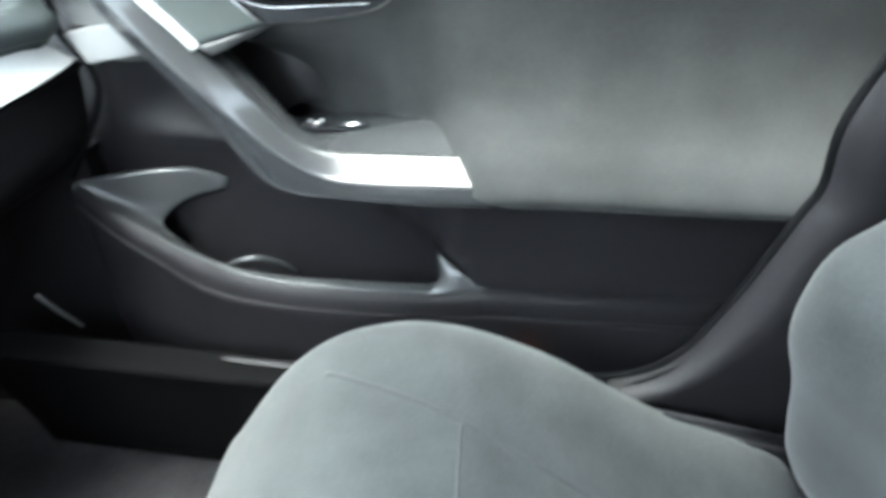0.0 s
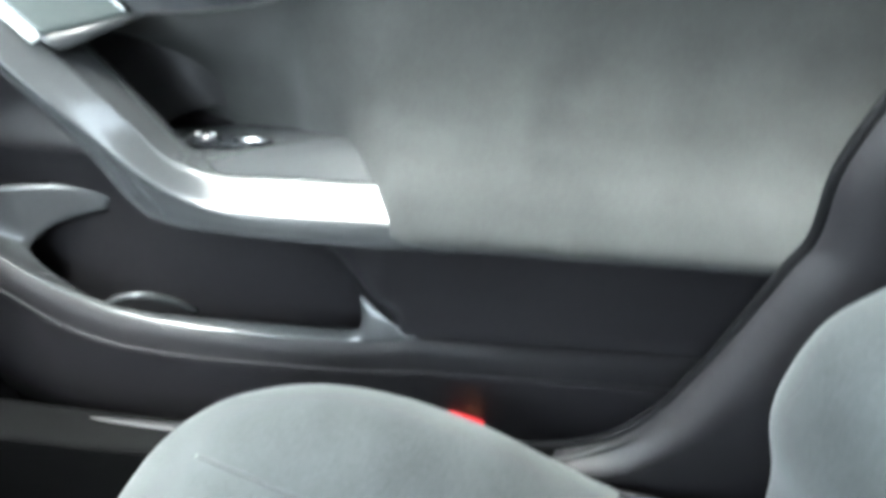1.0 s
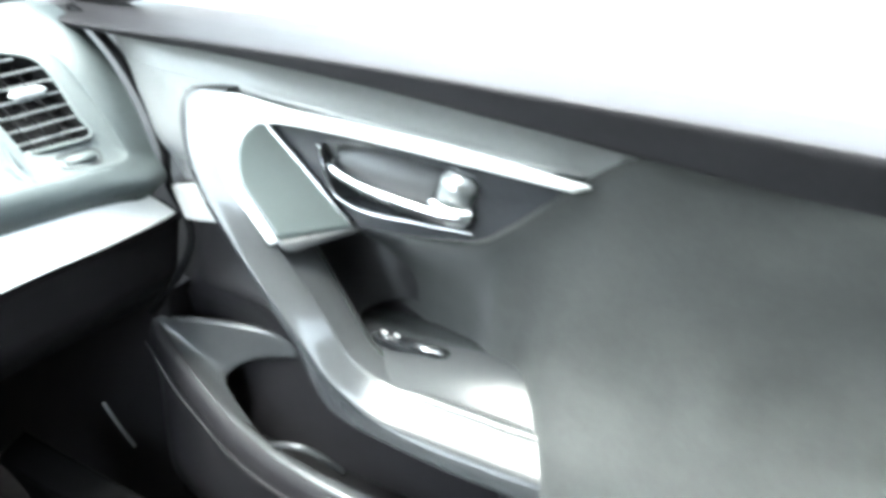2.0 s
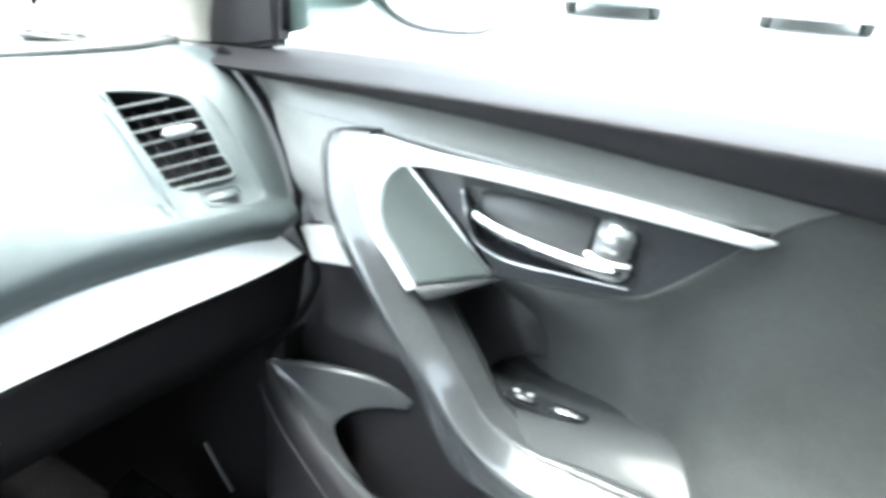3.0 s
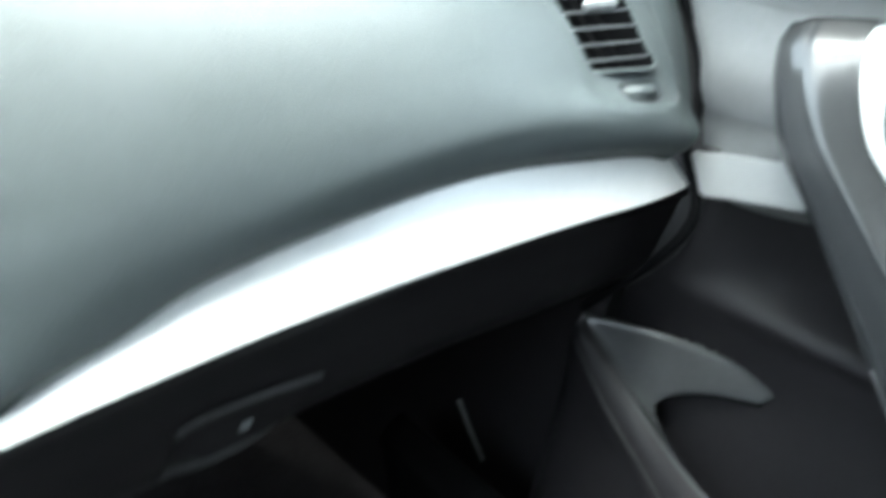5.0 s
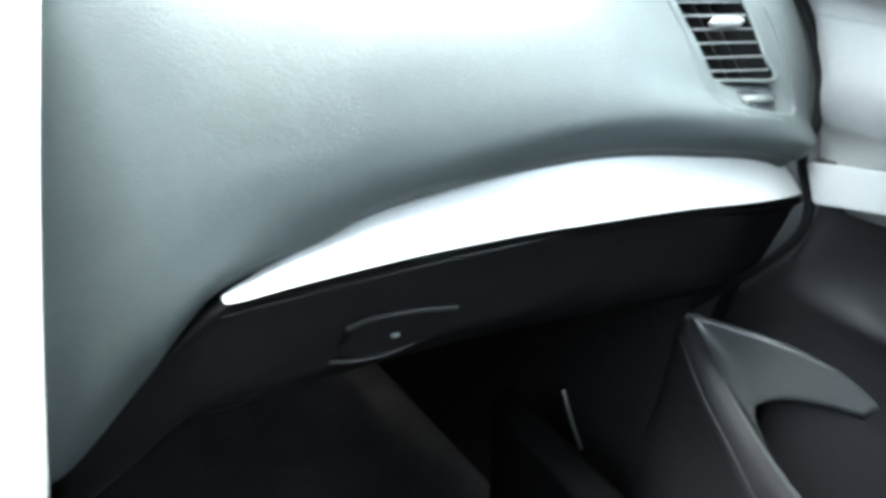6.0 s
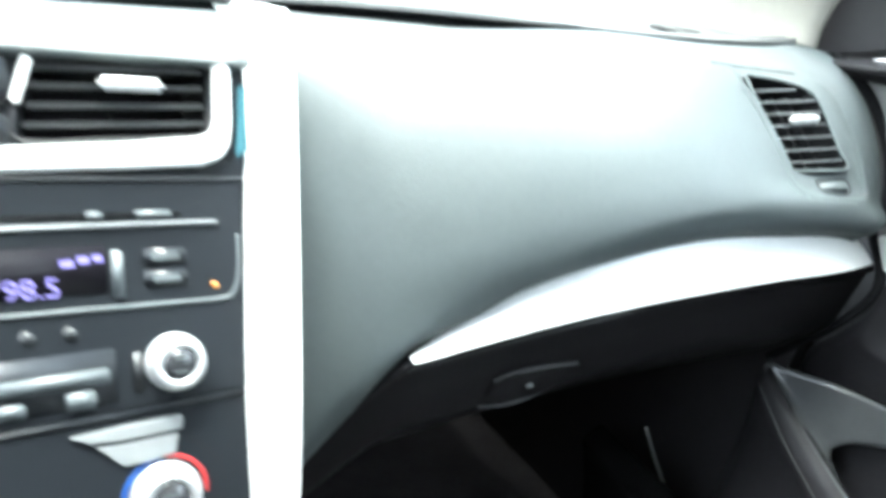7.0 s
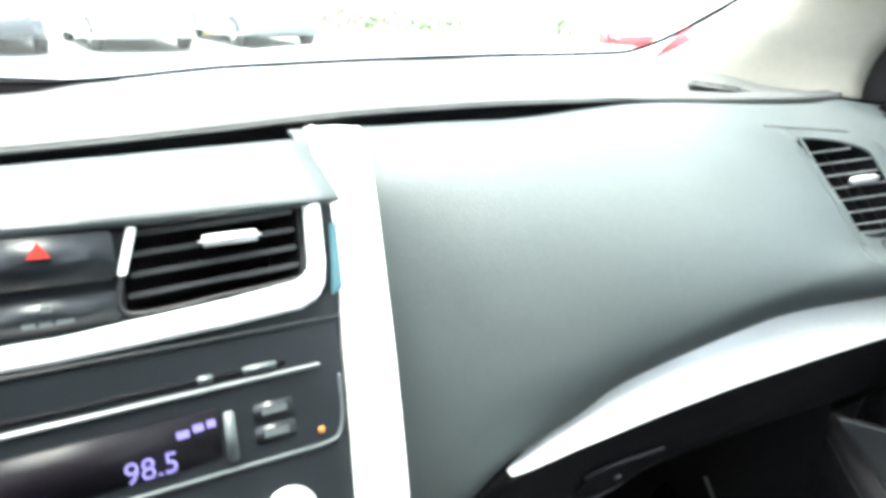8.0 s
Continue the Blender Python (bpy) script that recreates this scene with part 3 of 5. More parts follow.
# ---- body round the door: seals, sill, centre pillar ----
seal = tagged(part("door_seal", pipe([(x + 0.004, 0.684, z) for x, z in [(0.545, 0.85), *REAR]] + [(0.20, 0.690, 0.264)], 0.006, 120, 8), BLACK), "black rubber weather strip round the door opening", "door seal", kind="structure")
def body_trim(line):
    net = []
    for x, z in line:
        k = min(1, max(0, (z - 0.28) / 0.2))
        net.append([(x + 0.004, 0.688, z), (x + 0.008 * k + 0.004, 0.668, z - 0.004 * (1 - k)), (x + 0.04 * k + 0.006, 0.650, z - 0.012 * (1 - k) - 0.01 * k), (x + 0.11 * k + 0.006, 0.655, z - 0.03 * (1 - k) - 0.05 * k), (x + 0.25 * k + 0.006, 0.67, z - 0.10 * (1 - k) - 0.10 * k), (x + 0.36 * k + 0.006, 0.70, z - 0.24 * (1 - k) - 0.15 * k)])
    return net


tagged(part("centre_pillar_trim", sheet(body_trim([(0.585, 0.98), (0.555, 0.88), (0.545, 0.85), *REAR]), 50, 24), LOWER, None, "", 0.004, 0), "grey plastic trim of the centre pillar", "pillar trim", kind="structure")
tagged(part("sill_trim", sheet(body_trim([(0.283, 0.277), (0.22, 0.268), (0.15, 0.266), (-0.10, 0.268), (-0.30, 0.280), (-0.55, 0.296)]), 30, 24), SHADEDSILL, None, "", 0.004, 0), "dark plastic trim over the door sill, blackened for its shade", "sill trim", kind="structure")
# sill plate edge: its fading highlight is put into paler plastic and tapered ends
net = []
for x, y, z, r in ((0.365, 0.668, 0.322, 0.001), (0.33, 0.670, 0.295, 0.004), (0.28, 0.670, 0.272, 0.006), (0.20, 0.670, 0.268, 0.008), (0.0, 0.674, 0.268, 0.008), (-0.10, 0.676, 0.270, 0.007), (-0.18, 0.678, 0.272, 0.0045), (-0.26, 0.681, 0.276, 0.001)):
    net.append([(x, y + r * math.cos(a), z + 0.45 * r * math.sin(a)) for a in np.linspace(0, 2 * math.pi, 9)[:-1]])
tagged(part("sill_plate", tube(net, 50, 16), DARK), "thin sill plate edge, paler than the sill for its highlight", "sill plate", kind="structure")
slab("kick_panel", (-1.14, 0.806, 0.02), (-0.405, 0.846, 0.50), LOWER, "dark side panel of the footwell", "panel")
# highlight on the plastic edge, put in as a pale metal bar
tagged(part("kick_panel_edge", pipe([(-0.545, 0.803, 0.260), (-0.516, 0.801, 0.230), (-0.486, 0.799, 0.204)], 0.0030, 16, 8), KNOB), "pale bar for the highlight on the edge of the footwell side trim", "trim", kind="structure")

# ---- dashboard ----
dash = thing("dashboard", (-0.6, 0.2, 0.3), "grey vinyl dashboard with a curved silver strip", "dashboard")
SEC = [
    (0.165, [(-0.654, 0.766), (-0.640, 0.761), (-0.604, 0.720), (-0.578, 0.664), (-0.558, 0.604), (-0.537, 0.53), (-0.522, 0.47), (-0.519, 0.42), (-0.540, 0.38)]),
    (0.2025, [(-0.654, 0.768), (-0.640, 0.763), (-0.604, 0.722), (-0.578, 0.665), (-0.558, 0.605), (-0.537, 0.53), (-0.522, 0.47), (-0.519, 0.42), (-0.540, 0.38)]),
    (0.245, [(-0.652, 0.770), (-0.638, 0.765), (-0.598, 0.733), (-0.563, 0.684), (-0.536, 0.628), (-0.515, 0.570), (-0.502, 0.522), (-0.501, 0.475), (-0.524, 0.445)]),
    (0.284, [(-0.650, 0.773), (-0.635, 0.769), (-0.592, 0.741), (-0.551, 0.699), (-0.517, 0.650), (-0.495, 0.604), (-0.484, 0.567), (-0.479, 0.545), (-0.498, 0.534)]),
    (0.340, [(-0.648, 0.776), (-0.631, 0.773), (-0.586, 0.751), (-0.541, 0.715), (-0.506, 0.674), (-0.481, 0.632), (-0.468, 0.601), (-0.462, 0.583), (-0.482, 0.577)]),
    (0.40, [(-0.645, 0.780), (-0.628, 0.778), (-0.580, 0.759), (-0.533, 0.729), (-0.495, 0.694), (-0.470, 0.657), (-0.456, 0.630), (-0.449, 0.614), (-0.468, 0.607)]),
    (0.55, [(-0.632, 0.795), (-0.613, 0.792), (-0.566, 0.778), (-0.516, 0.757), (-0.472, 0.730), (-0.440, 0.699), (-0.424, 0.67), (-0.414, 0.655), (-0.432, 0.650)]),
    (0.68, [(-0.590, 0.803), (-0.575, 0.800), (-0.530, 0.785), (-0.490, 0.76), (-0.455, 0.73), (-0.422, 0.70), (-0.399, 0.684), (-0.387, 0.670), (-0.405, 0.663)]),
    (0.735, [(-0.552, 0.813), (-0.537, 0.810), (-0.497, 0.798), (-0.462, 0.776), (-0.432, 0.745), (-0.406, 0.712), (-0.389, 0.688), (-0.382, 0.668), (-0.40, 0.662)]),
    (0.762, [(-0.530, 0.822), (-0.515, 0.819), (-0.476, 0.807), (-0.444, 0.782), (-0.416, 0.742), (-0.397, 0.706), (-0.387, 0.682), (-0.386, 0.666), (-0.402, 0.660)]),
    (0.770, [(-0.538, 0.818), (-0.520, 0.815), (-0.484, 0.802), (-0.453, 0.777), (-0.425, 0.739), (-0.405, 0.704), (-0.395, 0.681), (-0.394, 0.668), (-0.406, 0.661)]),
]
STRIP = [(0.284, 0.5305, 0.5290), (0.292, 0.5355, 0.5305), (0.303, 0.5412, 0.5340), (0.324, 0.5545, 0.542), (0.36, 0.5735, 0.553), (0.40, 0.592, 0.5635), (0.45, 0.611, 0.5745), (0.50, 0.626, 0.5845), (0.55, 0.6365, 0.593), (0.60, 0.643, 0.6015), (0.65, 0.647, 0.609), (0.70, 0.650, 0.615), (0.735, 0.650, 0.620), (0.757, 0.649, 0.623), (0.771, 0.6485, 0.6255)]


def strip_top(y):
    """The strip's upper edge (x, z) and how far the soft panel hangs over it there."""
    back = float(np.interp(y, [0.284, 0.303, 0.324, 0.36, 0.40, 0.50, 0.65, 0.771], [0.003, 0.007, 0.012, 0.018, 0.021, 0.021, 0.019, 0.016]))
    z = float(np.interp(y, [p[0] for p in STRIP], [p[1] for p in STRIP]))
    return -0.473 + (y - 0.284) * 0.2155 - back, z, min(1, max(0.1, (y - 0.284) / 0.15))


# the panel rolls under towards the strip, and into the footwell where the strip has ended
UNDER = {0.165: [(-0.516, 0.408), (-0.528, 0.370), (-0.557, 0.343)], 0.2025: [(-0.514, 0.412), (-0.526, 0.375), (-0.555, 0.348)], 0.245: [(-0.497, 0.486), (-0.504, 0.456), (-0.530, 0.434)], 0.284: [(-0.4785, 0.547), (-0.480, 0.538), (-0.486, 0.532)]}
for i, (y, pts) in enumerate(SEC):
    if y in UNDER:
        SEC[i] = (y, pts[:7] + UNDER[y])
    else:
        tx, tz, k = strip_top(min(y, 0.762))
        SEC[i] = (y, pts[:6] + [(min(pts[6][0], tx + 0.012 * k), max(pts[6][1], tz + 0.040 * k)), (tx + 0.012 * k + 0.002, tz + 0.021 * k + 0.003), (tx + 0.010 * k + 0.001, tz + 0.009 * k + 0.0015), (tx + 0.001, tz + 0.0005)])
# its upper edge drops into the groove below the top pad
for i, (y, pts) in enumerate(SEC):
    d = float(np.interp(y, [0.165, 0.30, 0.40, 0.55, 0.62], [0.009, 0.009, 0.008, 0.003, 0.0]))
    SEC[i] = (y, [(x, z - d * k) for (x, z), k in zip(pts[:3], (1.0, 1.0, 0.35))] + pts[3:])
LAST = [(max(x, gap_x(z) - 0.008), z) for x, z in SEC[-2][1]]
SEC[-1] = (0.785, [(x - 0.007 * max(0, i - 5) / 4, z) for i, (x, z) in enumerate(LAST)])
part("soft_panel", sheet([[(x, y, z) for x, z in pts + [(pts[-1][0] - 0.03, pts[-1][1] - 0.05)]] for y, pts in SEC], 140, 90), SOFT, dash, "grey grained soft vinyl panel", 0.003, 0)
# top pad, and a black liner as the shade in the groove under it
PADS = ((-0.75, -0.64, 0.69, -1.00, 0.78, 0.012), (-0.40, -0.652, 0.700, -1.10, 0.735, 0.012), (-0.05, -0.656, 0.724, -1.155, 0.687, 0.012), (0.10, -0.657, 0.740, -1.14, 0.708, 0.011), (0.205, -0.657, 0.746, -1.12, 0.726, 0.018), (0.30, -0.654, 0.758, -1.09, 0.744, 0.015), (0.40, -0.650, 0.770, -1.06, 0.760, 0.011), (0.55, -0.637, 0.793, -1.00, 0.787, -0.003), (0.68, -0.595, 0.806, -0.92, 0.805, -0.006), (0.735, -0.556, 0.817, -0.85, 0.818, -0.0065), (0.775, -0.533, 0.826, -0.80, 0.82, -0.0065))
net, groove = [], []
for y, x, z, xf, zf, lift in PADS:
    e = min(0.024, 0.006 + lift)
    h = max(0.001, (e - 0.005) * min(1, max(0, (0.60 - y) / 0.2)))
    net.append([(x - 0.022, y, z - 0.02), (x - 0.020, y, z + h * 0.8), (x - 0.012, y, z + h), (x - 0.004, y, z + h + 0.001), (x - 0.005, y, z + e - 0.001), (x - 0.013, y, z + e + 0.001), (x - 0.08, y, z + e), ((x + xf) / 2, y, (z + zf) / 2 + max(lift, 0.006)), (xf + 0.03, y, zf + 0.004), (xf, y, zf)])
    if -0.2 < y < 0.6:
        groove.append([(x + 0.001, y, z - 0.001), (x - 0.010, y, z + 0.0005), (x - 0.016, y, z + h * 0.5), (x - 0.013, y, z + h - 0.0015), (x - 0.006, y, z + h - 0.001)])
part("top_pad", sheet(net, 90, 60), PAD, dash, "grey vinyl top pad under the windscreen", 0.003, -1)
part("pad_seam", sheet(groove, 60, 14), BLACK, dash, "black liner standing in for the shade under the lip of the top pad", 0.001, 0)
# silver strip
net = []
for y, a, b in STRIP:
    x = -0.473 + (y - 0.284) * 0.2155 - 0.006 * max(0, (y - 0.715) / 0.056) ** 2
    back = strip_top(y)[0] - (-0.473 + (y - 0.284) * 0.2155)
    k = min(1, -back / 0.016)
    lean = 0.018 * min(1, max(0, (y - 0.60) / 0.17)) ** 2
    m = (a + b) / 2
    net.append([(x + back, y, a), (x + back * 0.9 + 0.001 * k, y, a - (a - b) * 0.04), (x + back * 0.4 + 0.003 * k, y + lean * 0.5, m), (x + 0.004 * k, y + lean, b + (a - b) * 0.06), (x + 0.004 * k, y + lean, b), (x - 0.010 * k - 0.001, y + lean, b + 0.0006), (x + back * 0.4 - 0.012 * k - 0.001, y + lean * 0.5, m), (x + back - 0.009 * k - 0.001, y, a)])
part("silver_strip", tube(net, 80, 32), SILVER, dash, "wide satin silver strip curving across the dashboard")
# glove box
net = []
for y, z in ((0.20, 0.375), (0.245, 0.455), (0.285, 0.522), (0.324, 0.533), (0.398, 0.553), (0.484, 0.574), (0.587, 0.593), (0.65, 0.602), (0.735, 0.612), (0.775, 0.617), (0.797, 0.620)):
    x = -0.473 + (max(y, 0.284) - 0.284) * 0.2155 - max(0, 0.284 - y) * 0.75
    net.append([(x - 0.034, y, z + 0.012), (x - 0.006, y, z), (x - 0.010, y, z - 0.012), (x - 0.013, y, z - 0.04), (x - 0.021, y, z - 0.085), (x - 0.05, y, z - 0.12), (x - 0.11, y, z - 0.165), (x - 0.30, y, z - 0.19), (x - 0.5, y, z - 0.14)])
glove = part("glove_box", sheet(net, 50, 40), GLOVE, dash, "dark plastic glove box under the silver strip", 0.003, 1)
part("glove_lid_line", pipe([(-0.473 + (y - 0.284) * 0.2155 - 0.0095, y, z) for y, z in ((0.287, 0.513), (0.368, 0.536), (0.454, 0.557), (0.567, 0.583), (0.70, 0.602))], 0.0016, 40, 6), CAP, glove, "fine edge of the glove box lid")
hn = V((0.94, -0.20, -0.24)).normalized()


def glove_at(y, z, w=0.0):
    """A point on the glove box lid, w proud of it."""
    zt = float(np.interp(y, [0.285, 0.398, 0.484, 0.587], [0.522, 0.553, 0.574, 0.593]))
    x = -0.473 + (y - 0.284) * 0.2155 + float(np.interp(zt - z, [0, 0.012, 0.04, 0.085, 0.12, 0.165], [-0.006, -0.010, -0.013, -0.021, -0.05, -0.11]))
    return V((x, y, z)) + hn * w


latch = part("glove_handle", plate([glove_at(y, z, 0.001) for y, z in ((0.370, 0.480), (0.376, 0.497), (0.390, 0.506), (0.421, 0.510), (0.450, 0.509), (0.455, 0.498), (0.440, 0.480), (0.416, 0.470), (0.390, 0.466))], hn * 0.003, 0.001), GLOVE, glove, "dark recessed glove box latch")
part("latch_lip", pipe([glove_at(0.372, 0.497, 0.003), glove_at(0.388, 0.507, 0.005), glove_at(0.421, 0.512, 0.005), glove_at(0.459, 0.510, 0.002)], 0.0020, 24, 8), DOOR, latch)
part("latch_lip", pipe([glove_at(0.368, 0.464, 0.002), glove_at(0.391, 0.466, 0.005), glove_at(0.416, 0.469, 0.005), glove_at(0.436, 0.472, 0.002)], 0.0016, 24, 8), DOOR, latch)
part("latch_badge", block(Matrix.Translation(glove_at(0.412, 0.489, 0.005)), (0.003, 0.008, 0.004), 0.001), SLAT, latch, "tiny bright mark on the latch")
slab("tunnel_side", (-1.1, 0.14, 0.02), (-0.52, 0.19, 0.42), CARPET, "dark carpeted side of the centre tunnel", "panel")

# side demister grille on the top pad
for ob in dash.children:
    if ob.name == "top_pad":
        bm = bmesh.new()
        bm.from_mesh(ob.data)
        pad_tree = BVHTree.FromBMesh(bm)
        bm.free()
pz = pad_tree.ray_cast(V((-0.648, 0.714, 1.0)), V((0, 0, -1)))[0].z
gm = pose(-0.648, 0.714, pz + 0.002, 0, 0, 43)
gr = part("demister_grille", block(gm, (0.074, 0.022, 0.005), 0.002), PAD, dash, "small slotted demister grille")
part("grille_edge", block(gm @ pose(0, 0.0085, 0.0026), (0.068, 0.0022, 0.003), 0.0006), BLACK, gr, "dark far edge of the grille")
# flat black wedges on the solid block stand in for shade at the slats
for i in range(4):
    part("grille_slot", plate([gm @ V((-0.026 + 0.0165 * i + dx, dy, 0.0022)) for dx, dy in ((-0.005, -0.007), (-0.0025, -0.008), (0.0045, 0.007), (-0.0035, 0.007))], gm.to_3x3() @ V((0, 0, 0.0008)), 0), BLACK, gr)

# ---- side air vent ----
VO, VA, VB = V((-0.436, 0.675, 0.705)), V((0.026, 0.055, 0.013)), V((-0.082, -0.003, 0.078))
VN = VA.cross(VB).normalized()


def vent_at(u, v, w=0.0):
    return VO + VA * u + VB * v + VN * w


VENT = [(0.0, 0.0), (0.5, -0.01), (0.98, 0.0), (1.01, 0.2), (1.06, 0.5), (1.07, 0.68), (1.0, 0.80), (0.7, 0.90), (0.35, 0.96), (0.0, 1.0), (-0.03, 0.98), (-0.03, 0.7), (-0.02, 0.35)]


def inside(u, v, loop):
    hit = False
    for (a, b), (c, d) in zip(loop, loop[1:] + loop[:1]):
        if (b > v) != (d > v) and u < (c - a) * (v - b) / (d - b) + a:
            hit = not hit
    return hit


BEZEL = [tuple(p) for p in cr([(-0.06, 1.08), (0.4, 1.08), (0.9, 0.99), (1.26, 0.82), (1.35, 0.4), (1.33, -0.05), (1.24, -0.25), (0.6, -0.29), (-0.08, -0.27), (-0.18, -0.17), (-0.13, 0.1), (-0.08, 0.4), (-0.07, 0.8)], 90, closed=True)]


def reach(loop, a):
    """Where the ray at angle a from the vent's middle leaves the loop."""
    best = 0.1
    for (u0, v0), (u1, v1) in zip(loop, loop[1:] + loop[:1]):
        du, dv = u1 - u0, v1 - v0
        det = math.cos(a) * -dv + math.sin(a) * du
        if abs(det) > 1e-9:
            r = ((u0 - 0.55) * -dv + (v0 - 0.42) * du) / det
            f = (math.cos(a) * (v0 - 0.42) - math.sin(a) * (u0 - 0.55)) / det
            if -1e-6 <= f <= 1 + 1e-6 and r > best:
                best = r
    return best


# open the soft panel behind the vent
for ob in dash.children:
    if ob.name == "soft_panel":
        bm = bmesh.new()
        bm.from_mesh(ob.data)
        m3 = Matrix((VA, VB, VN)).transposed().inverted()
        drape = BVHTree.FromBMesh(bm)
        gone = []
        for f in bm.faces:
            q = m3 @ (f.calc_center_median() - VO)
            if abs(q.z) < 0.05 and inside(0.55 + (q.x - 0.55) / 1.05, 0.42 + (q.y - 0.42) / 1.05, BEZEL):
                gone.append(f)
        bmesh.ops.delete(bm, geom=gone, context="FACES")
        bm.to_mesh(ob.data)
        bm.free()

def on_panel(u, v, w=0.0):
    """The point of the soft panel under (u, v) of the vent's frame."""
    hit = drape.ray_cast(vent_at(u, v, 0.06), -VN)[0]
    return (hit if hit else vent_at(u, v)) + VN * w


vent = part("side_vent", pipe([vent_at(u, v, 0.001) for u, v in VENT + VENT[:1]], 0.0018, 80, 8), SOFT, dash, "grey frame of the side air vent")
bm = bmesh.new()
rings = []
for w, s in ((0.002, 1.0), (-0.03, 0.96), (-0.045, 0.9), (-0.046, 0.02)):
    rings.append([bm.verts.new(vent_at(0.5 + (u - 0.5) * s, 0.47 + (v - 0.47) * s, w)) for u, v in VENT])
for r0, r1 in zip(rings, rings[1:]):
    for j in range(len(r0)):
        bm.faces.new((r0[j], r0[(j + 1) % len(r0)], r1[(j + 1) % len(r0)], r1[j]))
part("vent_duct", bm, BLACK, vent, "black duct behind the slats")
for v in (0.09, 0.21, 0.335, 0.46, 0.585, 0.71, 0.835):
    right = 1.02 + 0.05 * v if v < 0.78 else 1.05 * (1 - v) / 0.22
    a, b = vent_at(0.0, v, 0.0), vent_at(max(0.2, right), v, 0.0)
    part("slat", plate([a, b, b - VN * 0.0018 - VB.normalized() * 0.0008, a - VN * 0.0018 - VB.normalized() * 0.0008], VB.normalized() * 0.0012, 0.0005, 1), SLAT, vent)
for u in (0.25, 0.5, 0.75):
    a, b = vent_at(u, 0.02, -0.016), vent_at(u, 0.86, -0.016)
    part("vane", plate([a, b, b - VN * 0.012, a - VN * 0.012], VA.normalized() * 0.0015, 0, 1), BLACK, vent)
tm = Matrix((VA.normalized(), VN.cross(VA.normalized()), VN)).transposed().to_4x4()
part("vent_tab", block(Matrix.Translation(vent_at(0.62, 0.50, 0.003)) @ tm, (0.032, 0.0065, 0.010), 0.0028), SILVER, vent, "bright sliding tab")
part("vent_button", block(Matrix.Translation(on_panel(0.62, -0.17, 0.000)) @ tm, (0.030, 0.011, 0.0035), 0.0016), SOFT, vent, "small button under the vent")
part("button_edge", pipe([on_panel(u, v, 0.0006) for u, v in cr([(0.33, -0.11), (0.34, -0.22), (0.60, -0.25), (0.88, -0.22), (0.90, -0.11), (0.6, -0.09), (0.34, -0.10)], 24)], 0.0007, 60, 6), SMOKE, vent)
rings = []
bm = bmesh.new()
angles = [2 * math.pi * (k + 0.5) / 120 for k in range(120)]
for ring in range(7):
    row = []
    for a in angles:
        r1, r0 = reach(BEZEL, a), reach(VENT, a) * 1.01
        sunk = 0.0030 * min(1, max(0, 0.35 - 1.5 * math.sin(a) + 0.8 * math.cos(a)))
        r, w = ((r1 * 1.14, 0.00155), (r1 * 1.04, 0.00165), (r1, 0.0016), (r1 - 0.010, 0.0016 - sunk * 0.5), (max(r0, r1 - 0.025), 0.0016 - sunk), (max(r0, (r1 + r0) / 2), 0.0016 - sunk), (r0, 0.0016 - sunk))[ring]
        row.append(bm.verts.new(on_panel(0.55 + r * math.cos(a), 0.42 + r * math.sin(a), w)))
    rings.append(row)
for r0, r1 in zip(rings, rings[1:]):
    for j in range(120):
        f = bm.faces.new((r0[j], r0[(j + 1) % 120], r1[(j + 1) % 120], r1[j]))
        f.smooth = True
part("vent_bezel", bm, SOFT, vent, "shallow recessed panel round the vent")
part("vent_seam", pipe([on_panel(u, v, 0.0012) for u, v in cr([(-0.42, 1.20), (0.0, 1.17), (0.5, 1.11), (0.95, 1.02)], 20)], 0.0013, 60, 6), SMOKE, vent, "fine seam over the vent")

# ---- centre stack ----
stack = thing("centre_stack", (-0.5, 0.0, 0.42), "gloss black centre stack with radio, air vent and silver edge", "centre stack")
SM = Matrix(((0, -0.4472, 0.8944, -0.515), (1, 0, 0, 0), (0, 0.8944, 0.4472, 0.59), (0, 0, 0, 1)))


def st(y, z, w=0.0):
    """A pose on the sloping face of the stack, at that height, w proud of it."""
    return SM @ Matrix.Translation((y, (z - 0.59) * 1.118, w))


def sp3(y, z, w=0.0):
    return st(y, z, w).translation


OUTN = V((0.8944, 0, 0.4472))
# face, open behind the vent
OPEN = [(0.044, 0.7195), (0.036, 0.699), (0.035, 0.676), (0.090, 0.678), (0.138, 0.682), (0.141, 0.690), (0.1425, 0.7225)]
RIM_OUT = [(-0.168, 0.7265), (-0.168, 0.699), (-0.168, 0.42), (0.09, 0.42), (0.168, 0.42), (0.168, 0.69), (0.168, 0.7265)]
corner = [sp3(y, z, -0.001) for y, z in OPEN + RIM_OUT]
part("stack_face", mesh_of(corner, [(i, (i + 1) % 7, 7 + (i + 1) % 7, 7 + i) for i in range(7)], False), RADIO, stack, "gloss dark face of the centre stack", 0.001, 0)
part("radio_face", plate([sp3(y, z, 0.0005) for y, z in ((-0.155, 0.528), (0.157, 0.528), (0.160, 0.655), (-0.158, 0.655))], OUTN * 0.004, 0.0012), RADIO, stack, "dark radio face")
# vent
cv = part("centre_vent", pipe([sp3(y, z, 0.001) for y, z in OPEN + OPEN[:1]], 0.0014, 60, 6), DARK, stack, "centre air vent with dark slats")
bm = bmesh.new()
rings = []
for w, s in ((0.0, 1.0), (-0.035, 0.97), (-0.05, 0.93), (-0.051, 0.02)):
    rings.append([bm.verts.new(sp3(0.09 + (y - 0.09) * s, 0.70 + (z - 0.70) * s, w)) for y, z in OPEN])
